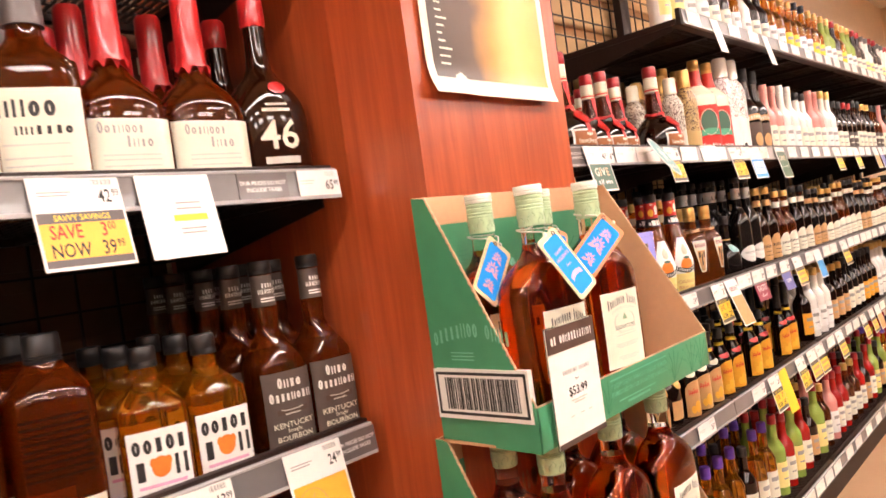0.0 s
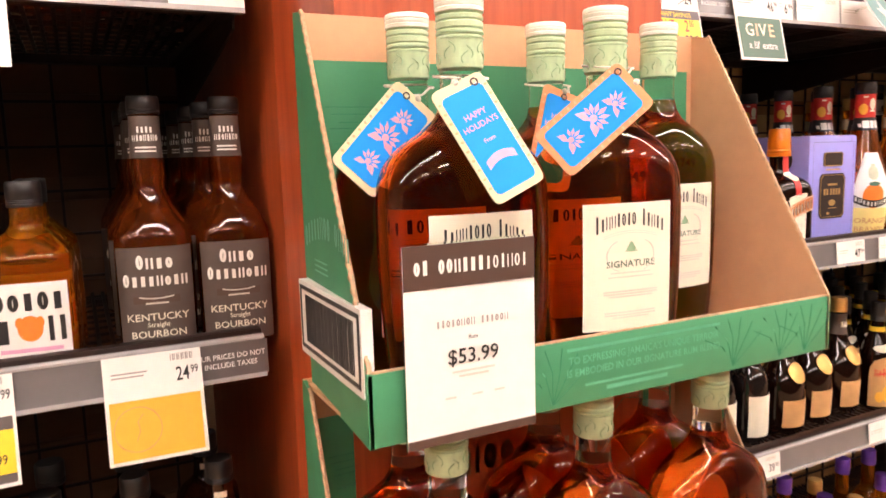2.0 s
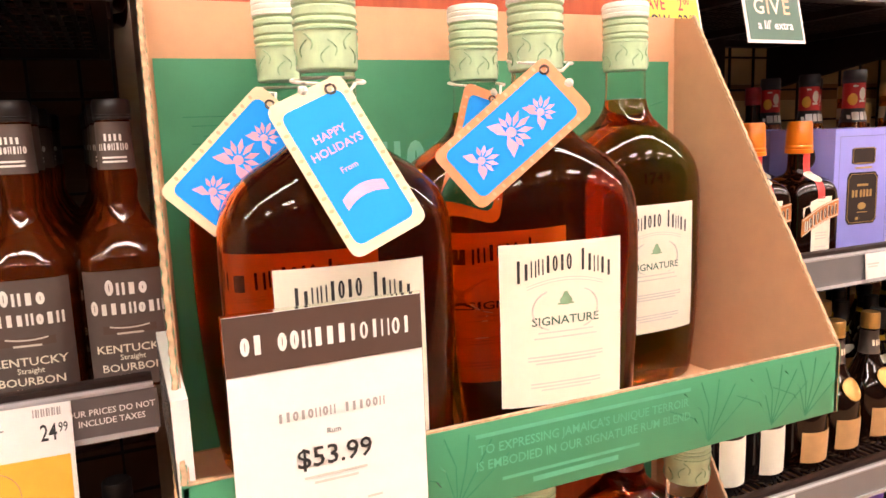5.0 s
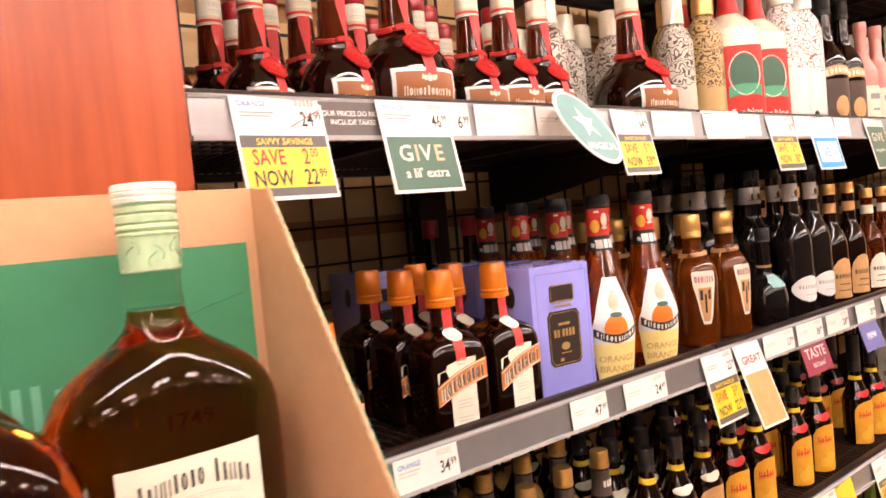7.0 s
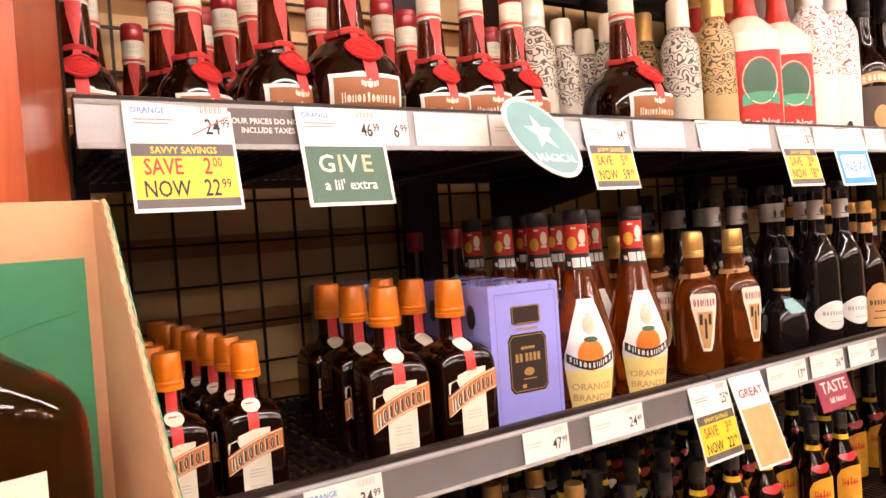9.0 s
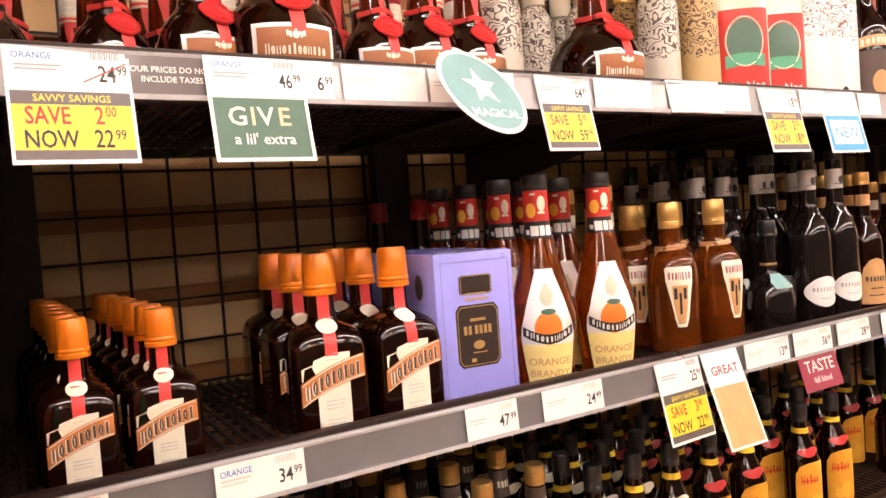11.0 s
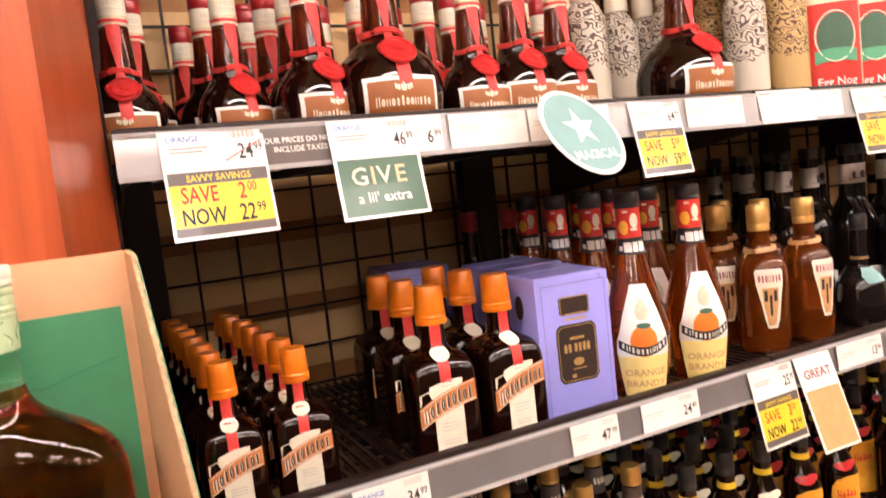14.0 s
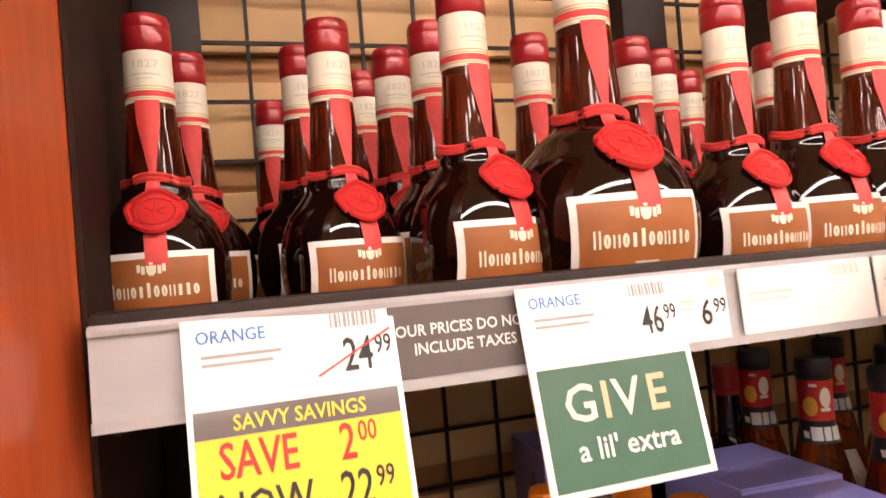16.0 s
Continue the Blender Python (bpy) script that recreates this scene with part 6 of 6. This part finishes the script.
row(dark_wax_bourbon, .818, 1.090, L2, 3, .125, -20, grow=1.11)
for cx in (.10, -.02):
    row(wax_bourbon, cx, 1.076, L2, 2, .115, -12)
for cx in (.31, .428):
    row(ridged_bourbon, cx, 1.080, L3, 3, .11, -14, grow=1.05)
for cx in (.540, .631):
    row(amber_flask, cx, 1.060, L3, 3, .085, -12, grow=1.07)
row(black_label_bourbon, .760, 1.088, L3, 5, .094, -10, grow=1.07)
row(black_label_bourbon, .853, 1.088, L3, 5, .094, -10, drift=-.006, grow=1.07)
for cx in (.10, .20):
    row(tall_square, cx, 1.08, L3, 2, .1, -10)
for i in range(7):
    row(tall_square, .815 - i * .098, 1.085, L4, 2, .1, -8)


# ---- price tags ----
def sale_tag(x, top, w, was, save, now, strike=True, h=.115, tilt=-13, fill="yellow", y=.9925):
    g = thing("price_tag", "white and yellow sale price tag hanging from the shelf edge", "price tag", "price tags")
    g.matrix_basis = pose(x + w / 2, y, top, tilt, 0, rng.uniform(-2, 2))
    a = w / 2
    part("card", box(-a, a, -.0007, .0007, -h, 0), M["paper"], g, smooth=False)
    part("sale_panel", rect(FLAT, -a + .003, a - .003, -.885 * h, -.5 * h, .0012, 1, 1), M[fill], g, "yellow panel", smooth=False)
    for b0, b1 in ((-.5, -.385), (-.965, -.885)):
        part("band", rect(FLAT, -a + .003, a - .003, b0 * h, b1 * h, .0012, 1, 1), M["greyprint"], g, smooth=False)
    if save:
        part("band_lettering", letters(FLAT, "SAVVY SAVINGS", 0, -.475 * h, .095 * w, .0017, wide=.9), M["yellow"], g)
        part("save_lettering", joined(letters(FLAT, "SAVE", -.38 * w, -.665 * h, .225 * w, .0017, "LEFT", .70), price_letters(FLAT, save[0], save[1], .34 * w, -.665 * h, .235 * w, .0017, .68)), M["redprint"], g)
        part("now_lettering", joined(letters(FLAT, "NOW", -.40 * w, -.865 * h, .225 * w, .0017, "LEFT", .70), price_letters(FLAT, now[0], now[1], .40 * w, -.865 * h, .235 * w, .0017, .68)), M["inkblack"], g)
    else:
        for b0, b1 in ((-.66, -.56), (-.84, -.74)):
            part("print", rect(FLAT, -.35 * w, .35 * w, b0 * h, b1 * h, .0017, 1, 1), M["tan"], g, smooth=False)
    if was:
        part("price", price_letters(FLAT, was[0], was[1], .47 * w, -.29 * h, .225 * w, .0012, .66), M["inkblack"], g)
        if strike:
            part("strike", tube([(.10 * w, -.0016, -.30 * h), (.47 * w, -.0016, -.12 * h)], .0007, 4), M["redprint"], g)
    part("small_print", joined(rect(FLAT, -.42 * w, -.06 * w, -.17 * h, -.155 * h, .0012, 1, 1), rect(FLAT, -.42 * w, -.10 * w, -.205 * h, -.19 * h, .0012, 1, 1),
                               *[rect(FLAT, (.18 + .022 * i) * w, (.19 + .022 * i + .006 * (i % 2)) * w, -.095 * h, -.03 * h, .0012, 1, 1) for i in range(11)]), M["inkgrey"], g, smooth=False)
    if was and was[0] == "24":
        part("category_print", joined(letters(FLAT, "ORANGE", -.44 * w, -.105 * h, .085 * w, .0012, "LEFT", .9)), M["inkblue"], g)
    return g


def flat_tag(x, top, w, h, price=None, y=.9895, red=False):
    g = thing("price_tag", "small white price tag in the shelf channel", "price tag", "price tags")
    g.matrix_basis = pose(x + w / 2, y, top, -5, 0, 0)
    part("card", box(-w / 2, w / 2, -.0006, .0006, -h, 0), M["paper"], g, smooth=False)
    if price:
        part("price", price_letters(FLAT, price[0], price[1], .46 * w, -.74 * h, .50 * h, .0011), M["redprint" if red else "inkblack"], g)
    part("small_print", joined(rect(FLAT, -.45 * w, -.12 * w, -.42 * h, -.37 * h, .0011, 1, 1), rect(FLAT, -.45 * w, -.16 * w, -.52 * h, -.48 * h, .0011, 1, 1), *[rect(FLAT, (.16 + .024 * i) * w, (.17 + .024 * i + .006 * (i % 2)) * w, -.24 * h, -.06 * h, .0011, 1, 1) for i in range(10)]), M["inkpale"], g, smooth=False)
    if price and price[0] == "34":
        part("category_print", joined(letters(FLAT, "ORANGE", -.45 * w, -.30 * h, .22 * h, .0011, "LEFT", .9)), M["inkblue"], g)
    return g


def promo_tag(x, top, w, h, field, words, ink="paper", head=.40, tilt=-13, price=None, label="promotional shelf tag hanging from the shelf edge", y=.9925, border="paper"):
    g = thing("promo_tag", label, "shelf tag", "promotional tags")
    g.matrix_basis = pose(x + w / 2, y, top, tilt, 0, rng.uniform(-2, 2))
    a = w / 2
    part("card", box(-a, a, -.0007, .0007, -h, 0), M[border], g, smooth=False)
    part("field", rect(FLAT, -a + .004, a - .004, -h + .004, -head * h, .0012, 1, 1), M[field], g, smooth=False)
    if price:
        part("price", price_letters(FLAT, price[0], price[1], .46 * w, -.29 * h, .215 * w, .0012, .66), M["inkblack"], g)
        part("small_print", joined(rect(FLAT, -.42 * w, -.06 * w, -.17 * h, -.155 * h, .0012, 1, 1), rect(FLAT, -.42 * w, -.10 * w, -.205 * h, -.19 * h, .0012, 1, 1),
                                   *[rect(FLAT, (.18 + .022 * i) * w, (.19 + .022 * i + .006 * (i % 2)) * w, -.095 * h, -.03 * h, .0012, 1, 1) for i in range(11)]), M["inkgrey"], g, smooth=False)
        if price[0] == "46":
            part("category_print", letters(FLAT, "ORANGE", -.44 * w, -.105 * h, .085 * w, .0012, "LEFT", .9), M["inkblue"], g)
    if words:
        plain = [q for q in words if q[0] != "GIVE"]
        if plain:
            part("lettering", joined(*[letters(FLAT, s, 0, -v * h, z * w, .0017, wide=1.0) for s, v, z in plain]), M[ink], g)
        for s, v, z in words:
            if s == "GIVE":
                size, x = z * w, -.345 * w
                for k, ch in enumerate(s):
                    wide = max(p for p, _ in text_geo(ch, size, "LEFT")[0])
                    part("letter", letters(FLAT, ch, x, -v * h, size, .0017, "LEFT"), M["cream" if k % 2 == 0 else "peachprint"], g)
                    x += wide + .12 * size
    return g


def channel_notice(x, top, y=.9922):
    g = thing("shelf_notice", "grey channel strip with small white lettering", "notice", "shelf notices")
    g.matrix_basis = pose(x, y, top, -5, 0, 0)
    part("strip", box(-.043, .043, -.0005, .0005, -.040, 0), M["greyprint"], g, smooth=False)
    part("lettering", joined(letters(FLAT, "OUR PRICES DO NOT", 0, -.0175, .0086, .0010, wide=.95), letters(FLAT, "INCLUDE TAXES", 0, -.0275, .0086, .0010, wide=.95)), M["paper"], g)
    return g


T2, T3, T4 = R_TOPS[3] - .008, R_TOPS[2] - .010, R_TOPS[1] - .010
sale_tag(1.443, T2, .107, ("24", "99"), ("2", "00"), ("22", "99"))
channel_notice(1.590, T2 - .002)
flat_tag(1.724, T2, .040, .044, ("6", "99"))
promo_tag(1.620, T2, .107, .116, "darkgreen", (("GIVE", .66, .27), ("a lil' extra", .84, .155)), price=("46", "99"), label="white shelf tag with a green gift message", y=.9890)
for tx, tw in ((1.775, .11), (1.889, .13), (2.16, .115)):
    flat_tag(tx, T2 - .001, tw, .041)
sale_tag(2.055, T2, .092, ("64", "99"), ("5", "00"), ("59", "99"), False, h=.108)
promo_tag(2.312, T2 + .004, .118, .052, "paper", (), head=.3, tilt=-12, label="clear plastic label holder on the shelf edge")
sale_tag(2.532, T2, .105, ("18", "99"), ("2", "00"), ("18", "99"), False)
nt = promo_tag(2.706, T2, .112, .118, "bluep", (("NEW", .76, .26),), "bluep", .40, label="white and blue new-product shelf tag")
part("white_window", rect(FLAT, -.043, .043, -.102, -.056, .0014, 1, 1), M["paper"], nt, smooth=False)
for tx in (2.43, 2.645, 2.83):
    flat_tag(tx, T2 - .001, .075, .041)
promo_tag(2.985, T2, .112, .125, "darkgreen", (("GIVE", .45, .26), ("the perfect gift", .66, .11)), head=.16, label="green gift message shelf tag")
# round wobbler
wb = thing("wobbler", "round pale teal shelf wobbler with a white star", "shelf wobbler")
wb.matrix_basis = pose(1.928, .930, 1.424, -33, 0, 13)
disc = [(0.066 * math.cos(t), 0.066 * math.sin(t)) for t in np.linspace(0, 2 * math.pi, 41)[:-1]]
wd = part("disc", prism(disc, "y", -.0006, .0006), M["paper"], wb, smooth=False)
part("teal_field", oval(FLAT, 0, 0, .0595, .0595, .0010, 20), M["teal"], wd, "pale teal print", smooth=False)
star = [(.030 * (1 if k % 2 == 0 else .42) * math.sin(math.pi * k / 5), .006 + .030 * (1 if k % 2 == 0 else .42) * math.cos(math.pi * k / 5)) for k in range(10)]
part("star", prism(star, "y", -.0016, -.0011), M["paper"], wd, smooth=False)
part("lettering", letters(FLAT, "MAGICAL", 0, -.042, .0185, .0016, arch=-.0, wide=1.05), M["paper"], wd)
part("stem", tube([(.0, .001, .03), (.01, .03, .045), (.02, .058, .045)], .0018, 5), M["clear"], wb)

sale_tag(1.415, T3, .083, ("20", "99"), ("3", "00"), ("17", "99"), True)
for tx, tw, pr in ((1.598, .097, ("34", "99")), (1.908, .080, ("47", "99")), (2.031, .108, ("24", "49")), (2.456, .118, ("13", "99")), (2.590, .112, ("36", "99")), (2.722, .106, ("28", "99")), (2.872, .10, ("25", "99"))):
    flat_tag(tx, T3, tw, .042, pr)
sale_tag(2.247, T3, .100, ("25", "99"), ("3", "00"), ("22", "99"), False, h=.122)
promo_tag(2.350, T3, .083, .152, "tan", (("GREAT", .24, .24),), "maroon", .36, tilt=-20, label="tan and white drink recipe tag", y=.990)
promo_tag(2.600, T3 - .040, .110, .068, "maroon", (("TASTE", .52, .27), ("fall blend", .80, .13)), head=.06, tilt=-16, border="maroon", label="maroon tasting tag under a price tag")
promo_tag(2.880, T3 - .040, .098, .070, "violet", (("new", .62, .30),), head=.06, tilt=-16, border="violet", label="violet new-product tag under a price tag")
channel_notice(2.76, T4 - .002)
for tx, pr in ((2.455, ("16", "49")), (2.03, ("33", "99")), (1.66, ("39", "99"))):
    flat_tag(tx, T4, .115, .042, pr)
sale_tag(2.61, T4, .100, ("26", "99"), ("2", "00"), ("24", "99"), False, h=.122)
promo_tag(2.715, T4, .075, .150, "yellow", (), "maroon", .05, label="yellow drink promotion tag", border="yellow")
sale_tag(2.90, T4, .10, ("34", "99"), ("3", "00"), ("31", "99"), False, h=.122)
# tags further along the shelves
tr = random.Random(5)
for top, start in ((T2, 3.14), (T3, 3.02), (T4, 3.04)):
    x = start
    while x < 6.7:
        c = tr.random()
        if c < .22:
            sale_tag(x, top, .10, None, None, None)
        elif c < .34:
            promo_tag(x, top, .09, .12, tr.choice(("darkgreen", "tan", "bluep", "violet")), ())
        else:
            flat_tag(x, top, .10, .042)
        x += .10 + tr.choice((.01, .03, .06))
for top, start in ((R_TOPS[4] - .010, 2.34), (R_TOPS[0] - .010, 1.6)):
    x = start
    while x < 6.6:
        if tr.random() < .3 and top > 1:
            promo_tag(x, top, .06, .12, "paper", ())
        else:
            flat_tag(x, top, .10, .042)
        x += .10 + tr.choice((.02, .05, .09))

LT2, LT3 = L_TOPS[3] - .010, L_TOPS[2] - .010
sale_tag(.405, LT2, .108, ("42", "99"), ("3", "00"), ("39", "99"), False, fill="amberprint")
note = promo_tag(.533, LT2, .104, .115, "paper", (), head=.3, label="white shelf card with a yellow highlighted line")
part("highlight", rect(FLAT, -.012, .036, -.066, -.057, .0017, 1, 1), M["yellow"], note, smooth=False)
part("small_print", joined(*[rect(FLAT, -.006, .030, -v, -v + .0025, .0020, 1, 1) for v in (.042, .050, .078, .084)]), M["inkgrey"], note, smooth=False)
flat_tag(.786, LT2, .080, .042, ("65", "99"))
channel_notice(.725, LT2 - .002)
sale_tag(.503, LT3, .104, ("13", "99"), ("1", "00"), ("12", "99"), False, fill="yellow")
drawn = promo_tag(.690, LT3, .102, .116, "amberprint", (), head=.42, y=.9890, price=("24", "99"), label="white and amber shelf tag with a line drawing")
channel_notice(.826, LT3 - .002)
part("line_drawing", joined(tube([(-.020 + .024 * math.cos(t), -.0018, -.080 + .024 * math.sin(t)) for t in np.linspace(0, 2 * math.pi, 33)], .0006, 4),
                            tube([(-.022, -.0018, -.092), (-.018, -.0018, -.082), (-.020, -.0018, -.072), (-.014, -.0018, -.064)], .0006, 4)), M["tan"], drawn)
